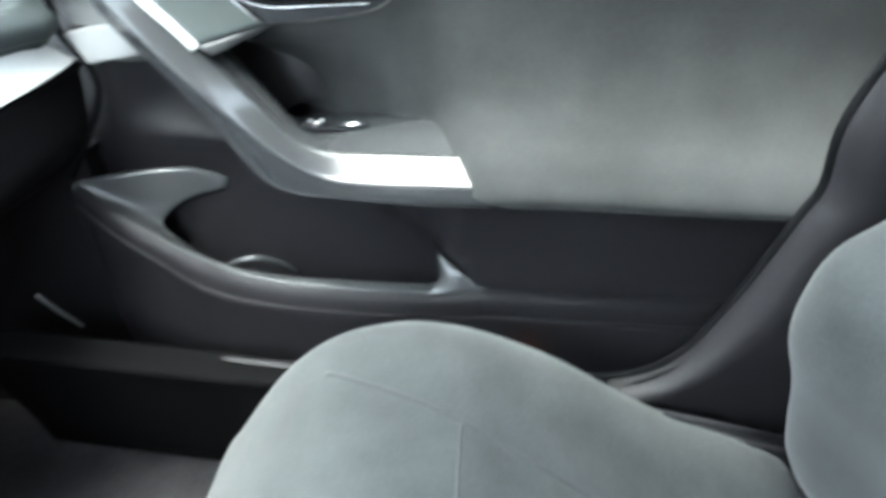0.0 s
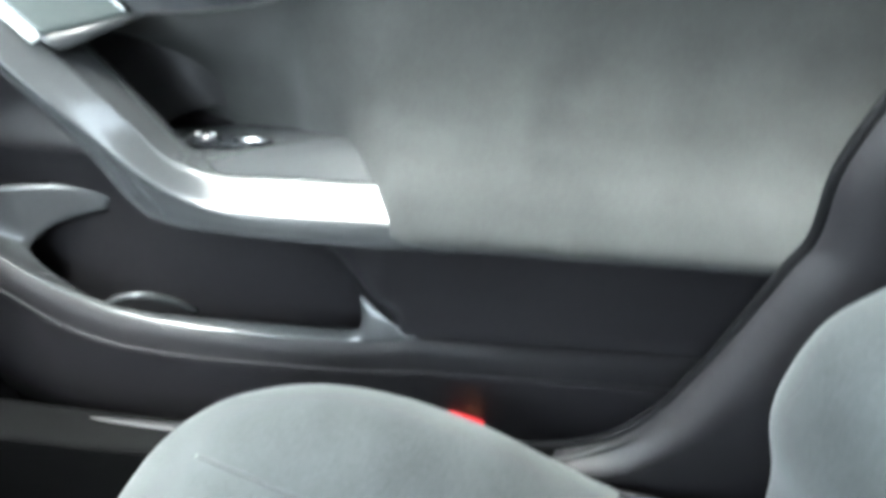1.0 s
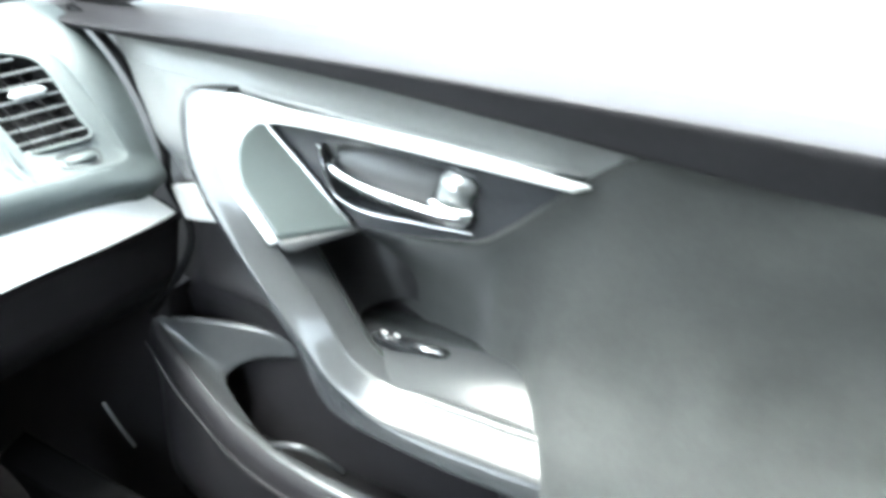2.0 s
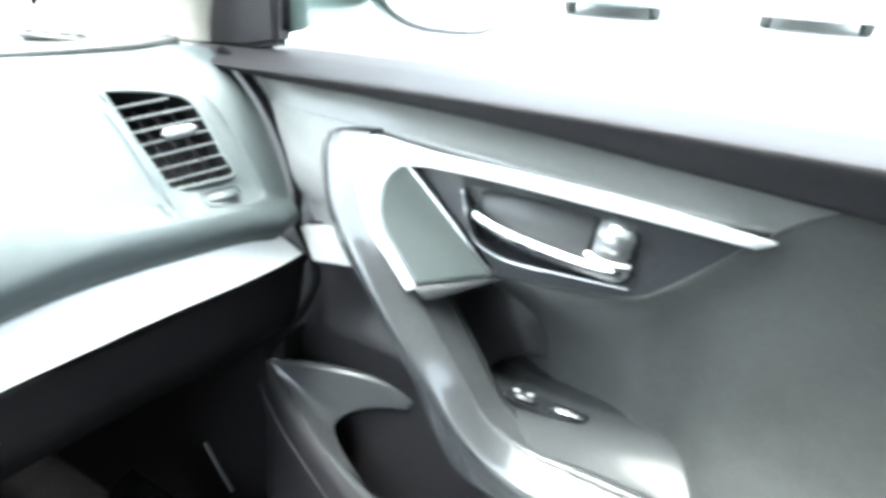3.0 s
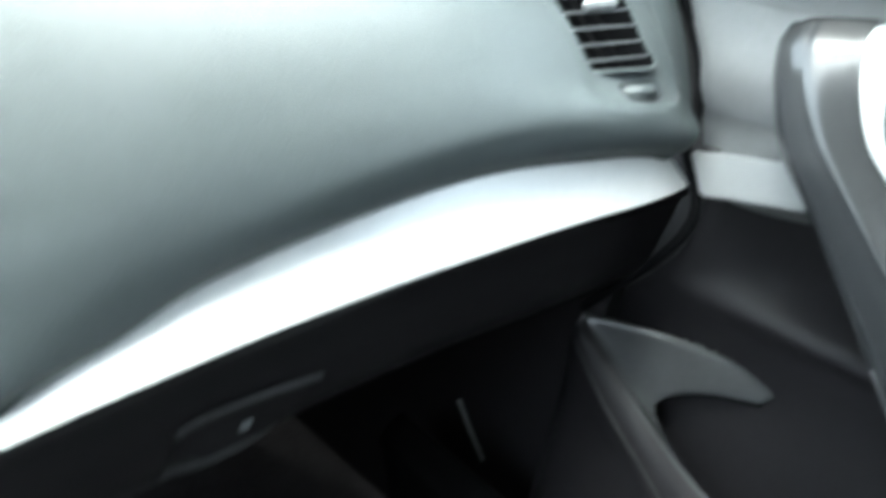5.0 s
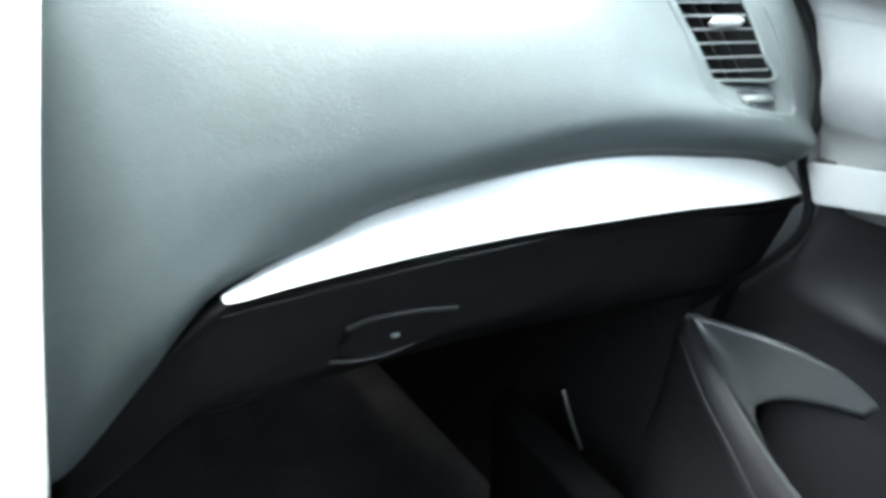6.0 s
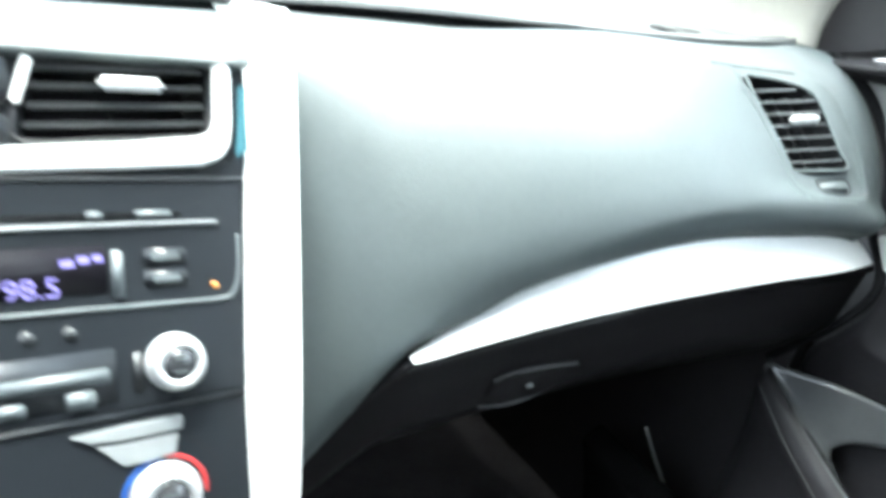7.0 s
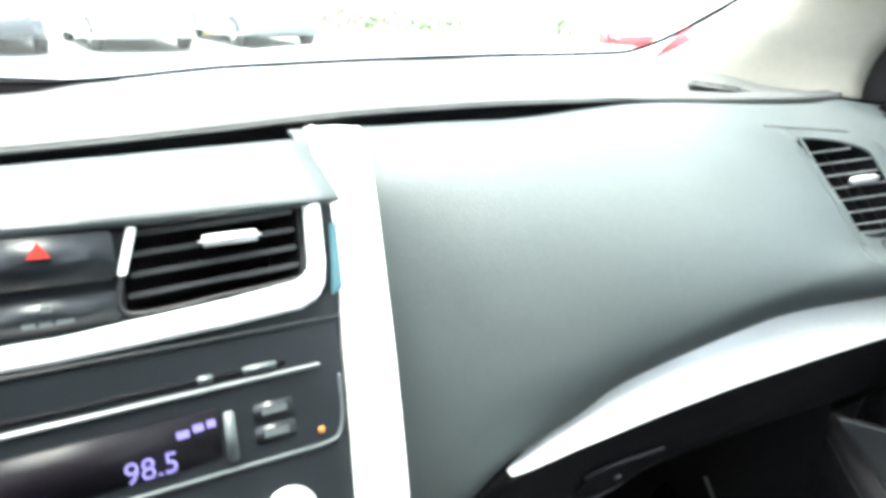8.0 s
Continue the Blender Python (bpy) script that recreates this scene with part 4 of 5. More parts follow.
for r0, r1 in zip(rings, rings[1:]):
    for j in range(len(r0)):
        bm.faces.new((r0[j], r0[(j + 1) % len(r0)], r1[(j + 1) % len(r0)], r1[j]))
part("vent_duct", bm, BLACK, cv, "black duct behind the slats")
for i in range(4):
    zl, zr = 0.6825 + 0.0105 * i, 0.688 + 0.0105 * i
    a, b = sp3(0.0365 + 0.002 * i, zl, -0.002), sp3(0.141, zr, -0.002)
    part("slat", plate([a, b, b - OUTN * 0.014, a - OUTN * 0.010], V((-0.4472, 0, 0.8944)) * 0.0034, 0.001, 2), CAP, cv)
part("vent_tab", block(st(0.096, 0.7085, 0.004) @ pose(0, 0, 0, 0, 0, 2), (0.038, 0.0068, 0.010), 0.003), SILVER, cv, "bright sliding tab")
part("vent_cheek", plate([sp3(y, z, 0.001) for y, z in ((0.032, 0.695), (0.0365, 0.695), (0.0445, 0.7185), (0.040, 0.7195))], OUTN * 0.003, 0.0006), SILVER, cv, "narrow silver cheek")
# silver band under and beside the vent
BAND = [(-0.165, 0.6585), (0.0, 0.658), (0.09, 0.6612), (0.135, 0.6637), (0.148, 0.6685), (0.1535, 0.677), (0.156, 0.69), (0.1575, 0.727), (0.146, 0.725), (0.1445, 0.692), (0.143, 0.684), (0.134, 0.680), (0.09, 0.6755), (0.0, 0.6695), (-0.165, 0.669)]
part("silver_band", plate([sp3(y, z, 0.000) for y, z in BAND], OUTN * 0.007, 0.002), SILVER, stack, "satin silver band round the vent")
# a bluish reflection between band and side bar, made as a coloured strip
BLUISH = material("pale_blue_reflection", (0.045, 0.125, 0.15), 0.2, var=0.05, coat=0.5)
part("band_edge", plate([sp3(y, z, 0.005) for y, z in ((0.1565, 0.668), (0.1650, 0.672), (0.1665, 0.712), (0.1615, 0.712), (0.1595, 0.690))], OUTN * 0.003, 0.001), BLUISH, stack, "narrow bluish strip painted as a reflection beside the band")
# hazard switch and airbag lamp
hz = part("hazard_switch", block(st(-0.003, 0.7065, 0.001), (0.070, 0.028, 0.008), 0.002), RADIO, stack, "dark hazard switch with a red triangle")
part("triangle", plate([sp3(y, z, 0.0055) for y, z in ((-0.0093, 0.7072), (0.0020, 0.7072), (-0.0036, 0.7150))], OUTN * 0.0006, 0), HAZARD, hz, "red warning triangle")
part("hood_edge", block(st(-0.003, 0.7225, 0.002), (0.070, 0.005, 0.008), 0.002), SLAT, hz)
air = part("airbag_lamp", block(st(-0.003, 0.6805, 0.000), (0.070, 0.018, 0.006), 0.002), RADIO, stack, "dark indicator panel with small white print")
for y, w in ((-0.0115, 0.006), (-0.004, 0.006), (0.005, 0.008)):
    part("print_bar", block(st(y, 0.6768, 0.0034), (w, 0.0022, 0.0005), 0), GREYBUTTON, air)
part("print_bar", block(st(-0.003, 0.6835, 0.0034), (0.005, 0.004, 0.0005), 0), GREYBUTTON, air)
# radio
part("step_line", block(st(0.0, 0.6555, 0.004), (0.324, 0.0026, 0.004), 0.001), BUTTON, stack)
part("disc_slot", block(st(0.0, 0.6355, 0.0035), (0.24, 0.0032, 0.004), 0.001), BLACK, stack, "thin disc slot")
part("slot_lip", block(st(-0.005, 0.630, 0.0045), (0.295, 0.0028, 0.004), 0.001), SLAT, stack, "grey lip under the disc slot")
for y, w in ((0.070, 0.010), (0.103, 0.022)):
    part("radio_button", block(st(y, 0.6355, 0.0045), (w, 0.005, 0.004), 0.0012), GREYBUTTON, stack)
scr = part("radio_display", block(st(-0.004, 0.6065, 0.0035), (0.158, 0.030, 0.004), 0.001), SCREEN, stack, "dark radio display with violet digits")


def writing(text, y, z, size, mat, parent, w):
    cu = bpy.data.curves.new("frequency", "FONT")
    cu.body, cu.size, cu.extrude, cu.align_x = text, size, 0.0002, "CENTER"
    cu.materials.append(mat)
    ob = new("frequency", cu)
    ob.parent = parent
    ob.matrix_basis = st(y, z, w)
    return ob


writing("98.5", 0.036, 0.5935, 0.0165, DIGIT, scr, 0.0058)
for y, z, w in ((0.054, 0.6105, 0.007), (0.0625, 0.612, 0.006), (0.070, 0.6125, 0.005), (-0.020, 0.596, 0.012)):
    part("print_bar", block(st(y, z, 0.0058), (w, 0.0045, 0.0004), 0), DIGIT, scr)
part("display_edge", block(st(0.0805, 0.603, 0.005), (0.0065, 0.030, 0.004), 0.001), GREYBUTTON, scr, "pale edge bar of the display")
for z in (0.6115, 0.599):
    part("radio_button", block(st(0.108, z, 0.0048), (0.026, 0.010, 0.0025), 0.0010), RADIO, stack)
    part("print_bar", block(st(0.108, z, 0.0063), (0.016, 0.0045, 0.0005), 0), GREYBUTTON, stack)
part("radio_frame", pipe([sp3(y, z, 0.0045) for y, z in ((-0.15, 0.586), (0.0, 0.586), (0.10, 0.5845), (0.140, 0.584), (0.150, 0.588), (0.154, 0.60), (0.155, 0.622))], 0.0014, 60, 6), GREYBUTTON, stack, "thin grey line round the radio")
# an amber reflection in the gloss, added as a small glowing block
part("amber_lamp", block(st(0.1375, 0.5925, 0.004), (0.006, 0.006, 0.002), 0.001), AMBER, stack, "tiny glowing amber spot standing in for a reflection")
for y in (-0.031, -0.010, 0.011, 0.032, 0.053):
    part("preset_button", turned(st(y, 0.5735, 0.0045), [(0.0, 0.0016), (0.0030, 0.0014), (0.0042, 0.0)], 16), BUTTON, stack)
part("button_bar", block(st(0.005, 0.5485, 0.0042), (0.142, 0.033, 0.003), 0.001), RADIO, stack)
for y, z, w, h in ((0.044, 0.5490, 0.056, 0.0095), (-0.018, 0.5490, 0.056, 0.0095), (0.056, 0.5375, 0.016, 0.0115), (0.022, 0.5375, 0.014, 0.0085), (-0.012, 0.5375, 0.014, 0.0085)):
    part("radio_button", block(st(y, z, 0.0058), (w, h, 0.002), 0.001), GREYBUTTON, stack)
part("radio_button", block(st(0.0875, 0.548, 0.0048), (0.006, 0.026, 0.002), 0.001), BUTTON, stack)


def dial(y, z, r, mark):
    k = part("dial", turned(st(y, z, 0.003), [(r * 1.15, 0.0), (r * 1.15, 0.003), (r * 1.02, 0.004), (r, 0.014), (r * 0.92, 0.017), (r * 0.66, 0.017), (r * 0.60, 0.014), (0.0, 0.0135)], 48), RING, stack, "round control dial with a silver ring")
    part("dial_cap", turned(st(y, z, 0.003), [(r * 0.64, 0.0145), (r * 0.60, 0.0165), (0.0, 0.017)], 40), SMOKE, k, "dark cap")
    for dz in (0.004, -0.004):
        part("print_bar", block(st(y, z + dz, 0.0203), (r * 0.5, 0.0016, 0.0004), 0), GREYBUTTON, k)
    if mark:
        for a0, a1, mt, nm in ((92, 190, BLUEMARK, "cold_mark"), (-10, 88, REDMARK, "warm_mark")):
            arc = [sp3(y + r * 1.32 * math.cos(radians(a)), z + r * 1.32 * math.sin(radians(a)) / 1.118, 0.003) for a in np.linspace(a0, a1, 9)]
            part(nm, pipe(arc, 0.0017, 24, 6), mt, k)


dial(0.110, 0.5505, 0.0160, False)
part("heater_face", plate([sp3(y, z, 0.0005) for y, z in ((-0.155, 0.42), (0.157, 0.42), (0.157, 0.5245), (-0.155, 0.5245))], OUTN * 0.003, 0.001), RADIO, stack, "dark smooth heater panel")
part("heater_edge", block(st(0.0, 0.5262, 0.003), (0.31, 0.003, 0.004), 0.001), RADIO, stack)
dial(0.099, 0.476, 0.0185, True)
# the window's slanted reflection on the heater panel, built as two pale plates
for key in (((0.0480, 0.5192), (0.0770, 0.5203), (0.1100, 0.5203), (0.1124, 0.5190), (0.1112, 0.5118), (0.0763, 0.5118), (0.0586, 0.5135)), ((0.0610, 0.5115), (0.0760, 0.5102), (0.1090, 0.5102), (0.1060, 0.4988), (0.0910, 0.4974), (0.0760, 0.4976))):
    part("heater_key", plate([sp3(y, z, 0.003) for y, z in key], OUTN * 0.003, 0.001), SLAT, stack, "slanted pale plate standing in for a reflection on the heater panel")
# hood over the stack
net = [[(-0.594, y, 0.711 + 0.045 * y), (-0.577, y, 0.7195 + 0.045 * y), (-0.580, y, 0.7275 + 0.03 * y), (-0.615, y, 0.737 + 0.05 * y), (-0.643, y, 0.740 + 0.085 * y), (-0.658, y, 0.731 + 0.09 * y)] for y in (-0.17, -0.06, 0.06, 0.171)]
part("stack_hood", sheet(net, 20, 16), SOFT, stack, "grey vinyl hood over the centre stack", 0.004, -1)
# silver side bars
def bar(side):
    net = []
    for x, z, y0, y1 in ((-0.668, 0.745, 0.179, 0.214), (-0.657, 0.757, 0.178, 0.217), (-0.641, 0.755, 0.177, 0.217), (-0.609, 0.722, 0.172, 0.213), (-0.566, 0.665, 0.165, 0.205), (-0.524, 0.605, 0.159, 0.197), (-0.481, 0.53, 0.154, 0.190), (-0.452, 0.46, 0.152, 0.186), (-0.438, 0.40, 0.151, 0.184), (-0.432, 0.36, 0.150, 0.183)):
        s = side
        net.append([(x - 0.05, s * y0, z - 0.025), (x + 0.006, s * y0, z + 0.004), (x + 0.010, s * (y0 + 0.004), z + 0.005), (x + 0.011, s * (y0 + y1) / 2, z + 0.006), (x + 0.009, s * (y1 - 0.004), z + 0.005), (x + 0.004, s * y1, z + 0.003), (x - 0.05, s * y1, z - 0.025)])
    part("silver_bar", tube(net, 60, 28), SILVER, stack, "tall satin silver side bar")


bar(1)
bar(-1)
part("console_base", block(Matrix.Translation((-0.62, 0.0, 0.20)), (0.30, 0.32, 0.40), 0.02), DARK, stack, "dark lower console")

# ---- passenger seat ----
seat = thing("passenger_seat", (0.15, 0.38, 0.02), "pale grey cloth front passenger seat with stitched seams", "car seat")
TOPX = [-0.205, -0.185, -0.12, -0.06, 0.0, 0.053, 0.107, 0.165, 0.225, 0.29, 0.36, 0.50]
TOPZ = [0.16, 0.20, 0.306, 0.370, 0.397, 0.404, 0.397, 0.378, 0.351, 0.312, 0.276, 0.225]


def cushion_loop(y, drop, shrink):
    pts = [(x, z) for x, z in zip(TOPX, TOPZ)] + [(0.51, 0.15), (0.3, 0.12), (0.0, 0.12), (-0.17, 0.13)]
    out = []
    for x, z in pts:
        z2 = z - drop * min(1, max(0, (x + 0.17) / 0.12))
        out.append((0.15 + (x - 0.15) * shrink, y, 0.24 + (z2 - 0.24) * shrink))
    return out


SEC_Y = [(0.135, 0.0, 0.6), (0.145, 0.0, 0.86), (0.165, 0.0, 0.97), (0.20, 0.0, 1.0), (0.26, 0.014, 1.0), (0.34, 0.026, 1.0), (0.42, 0.026, 1.0), (0.50, 0.016, 1.0), (0.56, 0.003, 1.0), (0.605, 0.0, 1.0), (0.635, 0.010, 0.985), (0.655, 0.02, 0.93), (0.663, 0.03, 0.75)]
part("seat_cushion", tube([cushion_loop(*s) for s in SEC_Y], 60, 70), SEAT, seat, "pale grey woven cushion")


bm = bmesh.new()
bm.from_mesh(seat.children[0].data)
cushion = BVHTree.FromBMesh(bm)
bm.free()


def seam(points):
    """A stitched seam that follows the cushion's top."""
    line = []
    for x, y in cr(points, 24):
        hit = cushion.ray_cast(V((x, y, 0.6)), V((0, 0, -1)))[0]
        if hit:
            line.append(hit + V((0, 0, -0.0003)))
    return pipe(line, 0.0019, 60, 6)


part("seam", seam([(-0.046, 0.561), (0.015, 0.531), (0.099, 0.501), (0.159, 0.481), (0.30, 0.45)]), SEATSIDE, seat)
part("seam", seam([(0.099, 0.501), (0.097, 0.45), (0.096, 0.36), (0.096, 0.27)]), SEATSIDE, seat)


def back_loop(y, drop, shrink):
    pts = [(0.47, 0.26), (0.432, 0.38), (0.408, 0.44), (0.405, 0.485), (0.414, 0.53), (0.444, 0.562), (0.492, 0.606), (0.548, 0.676), (0.593, 0.775), (0.632, 0.90), (0.65, 0.95), (0.71, 0.93), (0.70, 0.80), (0.66, 0.60), (0.60, 0.40), (0.56, 0.26)]
    return [(0.575 + (x + drop - 0.56) * shrink, y, 0.60 + (z - 0.60) * shrink) for x, z in pts]


part("seat_back", tube([back_loop(y, d, s) for y, d, s in ((0.135, 0.0, 0.7), (0.15, 0.0, 0.93), (0.19, 0.0, 1.0), (0.27, 0.025, 1.0), (0.37, 0.035, 1.0), (0.46, 0.025, 1.0), (0.53, 0.002, 1.0), (0.575, 0.0, 1.0), (0.605, 0.01, 0.97), (0.618, 0.02, 0.85), (0.622, 0.03, 0.7))], 50, 60), SEAT, seat, "pale grey woven backrest")
part("seat_valance", block(pose(0.44, 0.628, 0.20, 0, 12, 0), (0.24, 0.03, 0.12), 0.014, 4), DARK, seat, "dark plastic side cover")
part("seat_base", block(Matrix.Translation((0.16, 0.39, 0.075)), (0.5, 0.42, 0.11), 0.01), BLACK, seat, "dark seat base on its rails")

# ---- windscreen pillar, window and mirror ----
net = [[(-0.86, 0.79, 0.80), (-0.78, 0.768, 0.805), (-0.68, 0.760, 0.815), (-0.545, 0.782, 0.825), (-0.527, 0.810, 0.826)],
       [(-0.80, 0.79, 0.835), (-0.74, 0.766, 0.842), (-0.65, 0.758, 0.848), (-0.548, 0.785, 0.850), (-0.530, 0.813, 0.851)],
       [(-0.73, 0.785, 0.877), (-0.68, 0.760, 0.882), (-0.61, 0.755, 0.885), (-0.540, 0.785, 0.885), (-0.522, 0.813, 0.886)],
       [(-0.62, 0.768, 0.955), (-0.58, 0.745, 0.960), (-0.54, 0.740, 0.962), (-0.49, 0.770, 0.962), (-0.475, 0.795, 0.963)],
       [(-0.34, 0.670, 1.14), (-0.32, 0.650, 1.145), (-0.29, 0.648, 1.145), (-0.25, 0.675, 1.14), (-0.23, 0.71, 1.135)]]
tagged(part("windscreen_pillar_trim", sheet(net, 40, 20), BEIGE, None, "", 0.012, 1), "beige cloth-grained windscreen pillar trim", "pillar trim", kind="structure")
part("sail_panel", plate([(-0.590, 0.836, 0.812), (-0.50, 0.834, 0.822), (-0.452, 0.830, 0.834), (-0.450, 0.822, 0.90), (-0.446, 0.812, 0.97), (-0.50, 0.815, 0.95), (-0.575, 0.828, 0.885)], (0, 0.03, 0), 0.006, 3), LOWER, door, "dark plastic panel behind the outside mirror")
part("window_frame", pipe([(-0.455, 0.845, 0.85), (-0.45, 0.835, 0.93), (-0.40, 0.81, 1.00), (-0.20, 0.72, 1.13), (0.10, 0.635, 1.21), (0.48, 0.635, 1.21), (0.56, 0.74, 1.0), (0.58, 0.84, 0.85)], 0.007, 60, 8), BLACK, door, "black rubber window channel")
pane = part("window_pane", sheet([[(-0.44, 0.868, 0.84), (-0.42, 0.845, 0.93), (-0.40, 0.82, 1.0)], [(-0.2, 0.868, 0.845), (-0.2, 0.825, 1.0), (-0.2, 0.73, 1.13)], [(0.1, 0.868, 0.85), (0.1, 0.78, 1.05), (0.1, 0.645, 1.21)], [(0.57, 0.868, 0.855), (0.55, 0.78, 1.05), (0.50, 0.645, 1.21)]], 20, 16), PANE, door, "clear side window", 0.004, 0)
pane.visible_shadow = False
screen_net = []
for y, xf, zf, xt in ((-0.80, -0.92, 0.80, -0.30), (-0.4, -1.12, 0.722, -0.36), (0.0, -1.17, 0.689, -0.38), (0.4, -1.07, 0.765, -0.36), (0.68, -0.935, 0.806, -0.33), (0.80, -0.83, 0.82, -0.30)):
    yt = y * 0.77
    screen_net.append([(xf, y, zf), (xf + (xt - xf) * 0.5, (y + yt) / 2, zf + (1.21 - zf) * 0.54), (xt, yt, 1.21)])
ws = tagged(part("windscreen", sheet(screen_net, 30, 16), SCREENGLASS, None, "", 0.004, 0), "clear curved windscreen", "windscreen", kind="structure")
ws.visible_shadow = False
part("black_border", pipe([(-1.10, -0.45, 0.738), (-1.136, -0.02, 0.704), (-1.088, 0.27, 0.747), (-1.018, 0.478, 0.781), (-0.94, 0.625, 0.807), (-0.875, 0.715, 0.824), (-0.81, 0.762, 0.845), (-0.70, 0.768, 0.912), (-0.55, 0.735, 1.01), (-0.38, 0.66, 1.13)], 0.0032, 90, 8), BLACK, ws, "black border along the edge of the windscreen")

mirror = thing("wing_mirror", (-0.36, 0.98, 0.86), "pale wing mirror outside the passenger window", "wing mirror")
mm = look((-0.335, 1.005, 0.937), (0.565, 0.575, 0.985)) @ pose(0, 0, 0, 0, 180, 0)
def egg(w, h, d, s=1.0, n=36):
    return [mm @ V((-w * math.copysign(abs(math.cos(a)) ** 0.75, math.cos(a)) * s, h * math.copysign(abs(math.sin(a)) ** 0.8, math.sin(a)) * s, d)) for a in np.linspace(0, 2 * math.pi, n, endpoint=False)]
SHELL = material("pale_green_car_paint", (0.13, 0.17, 0.16), 0.25, metal=0.3, var=0.03, coat=0.6)
part("housing", tube([egg(0.115, 0.075, -0.005), egg(0.118, 0.078, -0.02), egg(0.112, 0.073, -0.05), egg(0.085, 0.055, -0.085), egg(0.03, 0.02, -0.10)], 24, 36, False), SHELL, mirror, "painted mirror housing")
part("glass", plate(egg(0.108, 0.069, -0.004), mm.to_3x3() @ V((0, 0, 0.003)), 0), MIRROR, mirror, "mirror glass reflecting the sky")
part("rim", pipe(egg(0.112, 0.073, -0.002) + egg(0.112, 0.073, -0.002)[:1], 0.003, 80, 6), DOOR, mirror, "thin grey rim")
part("mirror_arm", tube([[(x, y, z + dz * k) for x, dz in ((-0.50, -0.02), (-0.44, -0.02), (-0.44, 0.03), (-0.50, 0.03))] for y, z, k in ((0.85, 0.87, 1.0), (0.91, 0.875, 0.9), (0.97, 0.885, 0.8))], 12, 16), SHELL, mirror, "painted mirror foot")

# ---- parked cars ----
TYRE = material("tyre_rubber", (0.06, 0.06, 0.06), 0.8)
RIM = material("alloy_rim", (0.6, 0.6, 0.6), 0.3, metal=0.8)
# car glass with a paler base colour, to stand in for reflected sky
SKYGLASS = material("sky_grey_car_glass", (0.20, 0.21, 0.215), 0.05, coat=1.0, shine=0.9)
BUMPER = material("grey_bumper_plastic", (0.42, 0.42, 0.42), 0.5)
LAMPGLASS = material("headlamp_glass", (0.7, 0.72, 0.74), 0.1, coat=0.5)


def parked_car(m, paint, label):
    car = thing("parked_car", (0, 0, 0), label, "car", "parked cars")
    body = []
    for x, w, z0, z1 in ((-2.25, 0.62, 0.36, 0.62), (-2.15, 0.78, 0.25, 0.78), (-1.5, 0.88, 0.20, 0.92), (-0.5, 0.90, 0.20, 0.95), (0.6, 0.90, 0.20, 0.95), (1.4, 0.89, 0.20, 0.88), (2.05, 0.80, 0.25, 0.74), (2.28, 0.60, 0.36, 0.58)):
        body.append([(x, -w, z0 + 0.12), (x, -w * 0.9, z0), (x, w * 0.9, z0), (x, w, z0 + 0.12), (x, w * 0.99, (z0 + z1) / 2 + 0.08), (x, w * 0.92, z1 - 0.04), (x, w * 0.7, z1), (x, -w * 0.7, z1), (x, -w * 0.92, z1 - 0.04), (x, -w * 0.99, (z0 + z1) / 2 + 0.08)])
    part("body", tube(body, 36, 40), paint, car)
    roof = []
    for x, w, z in ((-1.75, 0.70, 0.90), (-1.2, 0.66, 1.22), (-0.6, 0.62, 1.42), (0.0, 0.62, 1.46), (0.55, 0.63, 1.36), (1.15, 0.72, 0.92)):
        roof.append([(x, -w - 0.10, 0.86), (x, -w, z - 0.05), (x, -w * 0.8, z), (x, w * 0.8, z), (x, w, z - 0.05), (x, w + 0.10, 0.86)])
    part("glasshouse", tube(roof, 30, 36), SKYGLASS, car, "windows with reflected sky put into their grey")
    part("roof", sheet([[(x, -0.58, z - 0.02), (x, -0.3, z + 0.012), (x, 0.3, z + 0.012), (x, 0.58, z - 0.02)] for x, z in ((-1.0, 1.29), (-0.55, 1.43), (0.0, 1.465), (0.42, 1.40))], 16, 12), paint, car, "", 0.02, 1)
    for x in (-1.40, 1.38):
        for s in (-1, 1):
            wm = Matrix.Translation((x, s * 0.80, 0.32)) @ Matrix.Rotation(radians(-90 * s), 4, "X")
            w = part("wheel", turned(wm, [(0.20, 0.10), (0.30, 0.10), (0.32, 0.07), (0.32, -0.08), (0.2, -0.1)], 28), TYRE, car)
            part("rim", turned(wm, [(0.0, 0.085), (0.08, 0.095), (0.19, 0.09), (0.205, 0.10)], 20), RIM, w)
    for s in (-1, 1):
        part("headlamp", block(Matrix.Translation((2.12, s * 0.60, 0.62)) @ pose(0, 0, 0, 0, 20, s * -25), (0.10, 0.30, 0.12), 0.03), LAMPGLASS, car)
    part("bumper", block(Matrix.Translation((2.18, 0, 0.36)), (0.14, 1.3, 0.14), 0.05), BUMPER, car)
    car.matrix_basis = m
    return car


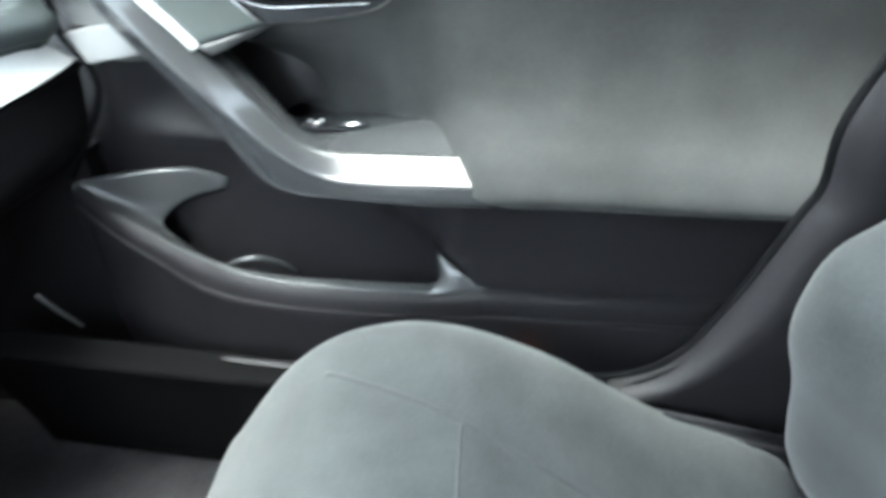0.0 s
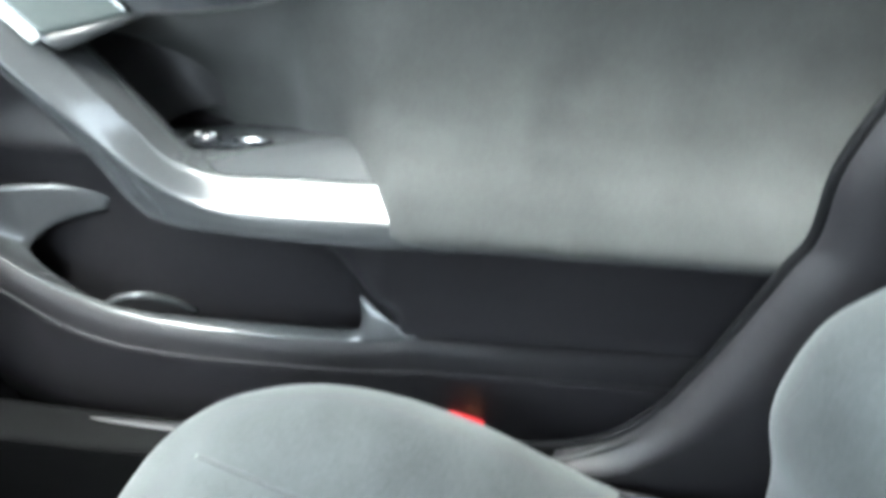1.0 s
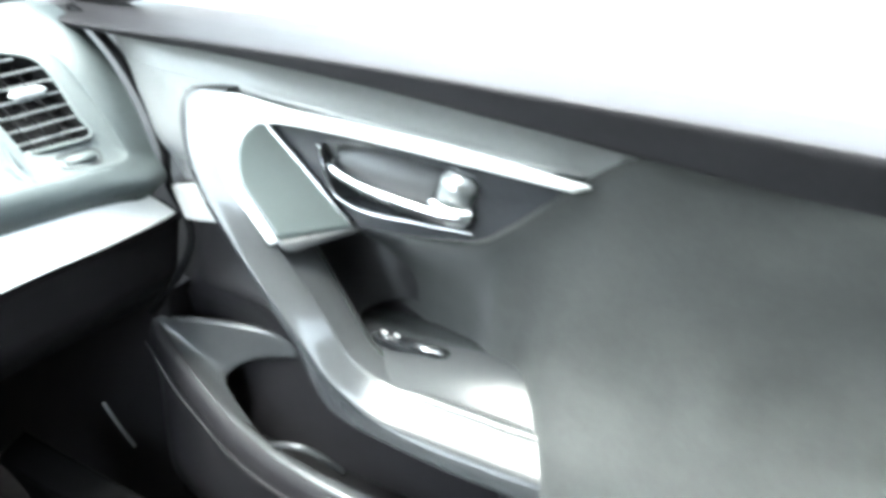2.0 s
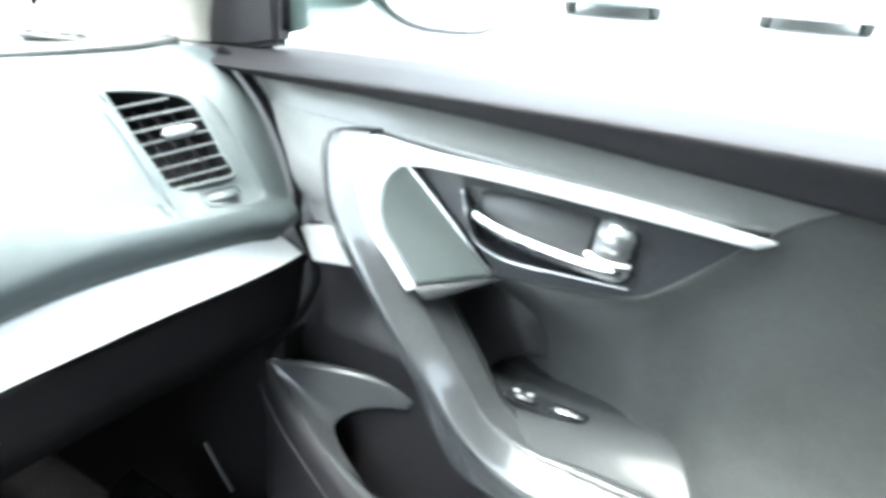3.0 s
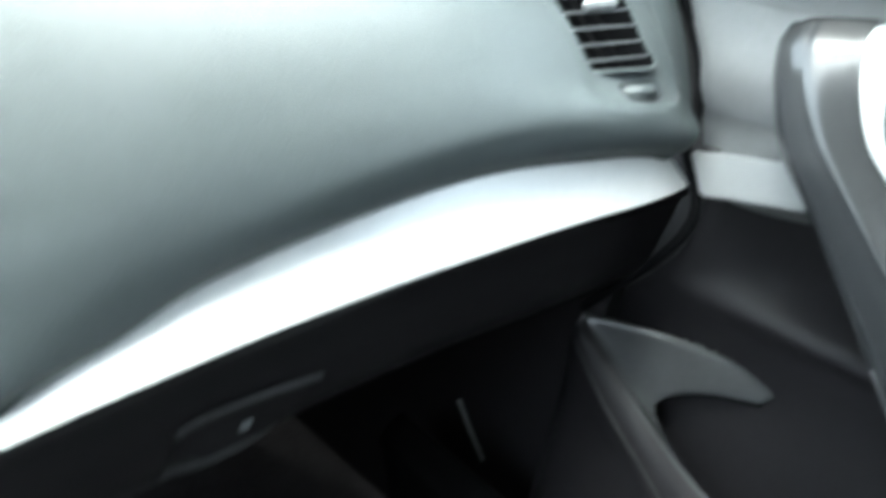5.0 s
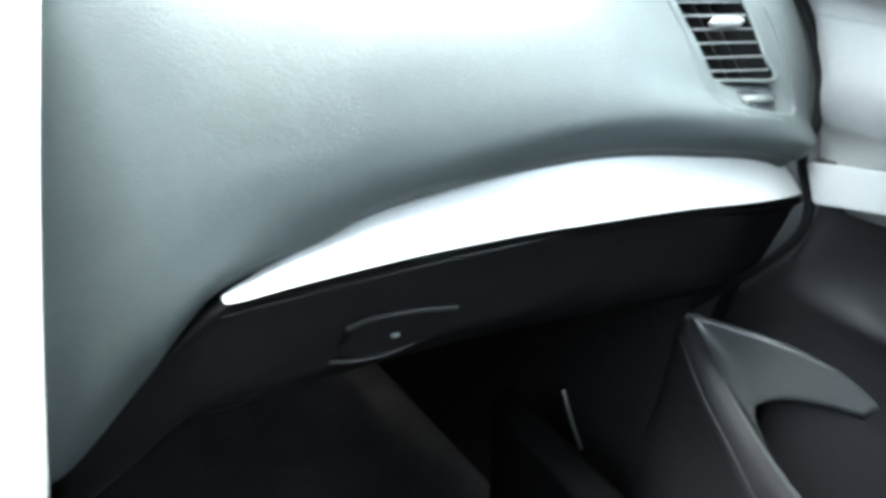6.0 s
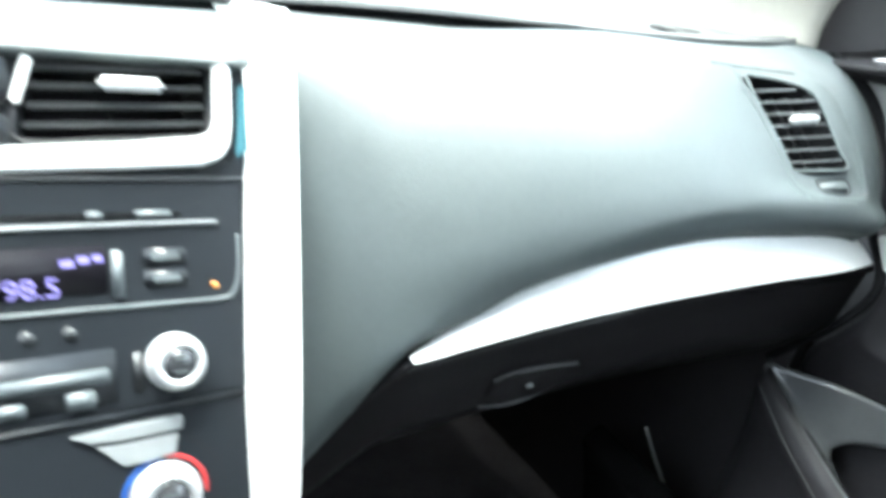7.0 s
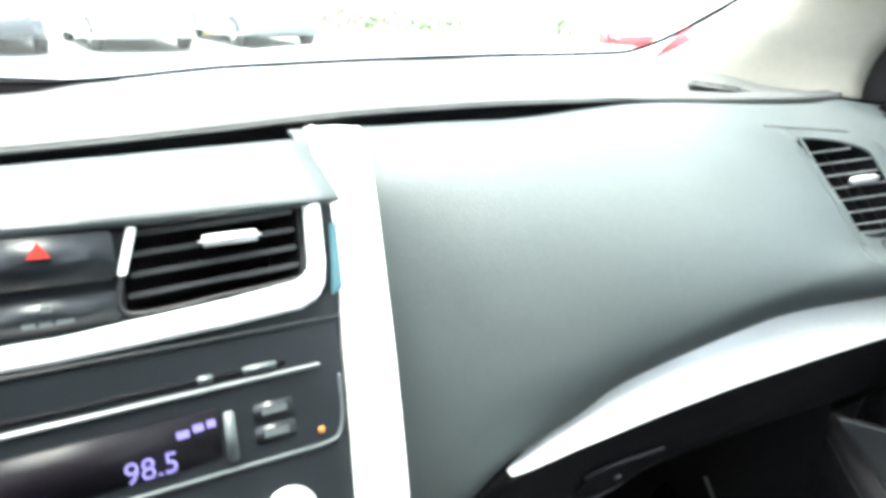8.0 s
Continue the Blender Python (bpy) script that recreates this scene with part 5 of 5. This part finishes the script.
PAINTS = [("silver_car_paint", (0.55, 0.57, 0.58)), ("red_car_paint", (0.62, 0.03, 0.04)), ("dark_grey_car_paint", (0.06, 0.07, 0.08)), ("white_car_paint", (0.78, 0.79, 0.78)), ("grey_green_car_paint", (0.22, 0.26, 0.26))]
PM = {n.split("_car")[0]: material(n, c, 0.25, var=0.02, coat=0.7) for n, c in PAINTS}
CARS = [(-15.0, 0.1, 4, "dark_grey", "dark grey saloon parked nose out across the car park"), (-15.2, 2.6, 3, "white", "white saloon parked nose out across the car park"), (-15.6, 5.4, 2, "grey_green", "grey-green saloon parked nose out across the car park"),
        (-10.6, 9.2, -42, "silver", "silver saloon parked nose out on the slope"), (-9.2, 11.6, -46, "red", "bright red saloon parked nose out on the slope"), (-3.4, 14.6, -82, "grey_green", "grey-green saloon parked beyond the side window"), (0.2, 15.2, -86, "white", "white saloon parked beyond the side window")]
TILT_X, TILT_Y = math.degrees(math.atan(0.095)), -math.degrees(math.atan(0.045))
for x, y, yaw, key, label in CARS:
    parked_car(pose(x, y, ground_z(x, y), TILT_X, TILT_Y, 0) @ pose(0, 0, 0, 0, 0, yaw), PM[key], label)

# ---- planted island across the car park ----
YELLOW = material("yellow_kerb_paint", (0.62, 0.50, 0.12), 0.8, var=0.2, scale=6)
LEAF = material("hedge_leaf", (0.15, 0.21, 0.09), 0.7, var=0.35, scale=8)
KERB = [(-17.5, 3.0), (-18.2, 6.0), (-17.6, 9.5), (-15.8, 12.5), (-13.5, 14.5)]
pts = [(x, y, ground_z(x, y) + 0.06) for x, y in KERB]
tagged(part("kerb", pipe(pts, 0.13, 50, 8, 0.6), YELLOW), "yellow painted kerb of a planted island", "kerb", kind="structure")
rng = random.Random(4)
verts, faces = [], []
curve = cr(KERB, 60)
for i in range(2600):
    x, y = curve[rng.randrange(60)]
    x, y = x - 1.2 + rng.gauss(0, 0.45), y + 0.6 + rng.gauss(0, 0.45)
    z = ground_z(x, y) + abs(rng.gauss(0.35, 0.28))
    d, e = Vector((rng.gauss(0, 1), rng.gauss(0, 1), rng.gauss(0, 1))).normalized() * 0.11, Vector((rng.gauss(0, 1), rng.gauss(0, 1), rng.gauss(0, 1))).normalized() * 0.06
    k = len(verts)
    c = Vector((x, y, z))
    verts += [c - d, c + e, c + d, c - e]
    faces.append((k, k + 1, k + 2, k + 3))
tagged(part("hedge", mesh_of(verts, faces, False), LEAF), "low green hedge on the planted island", "hedge", kind="stuff")
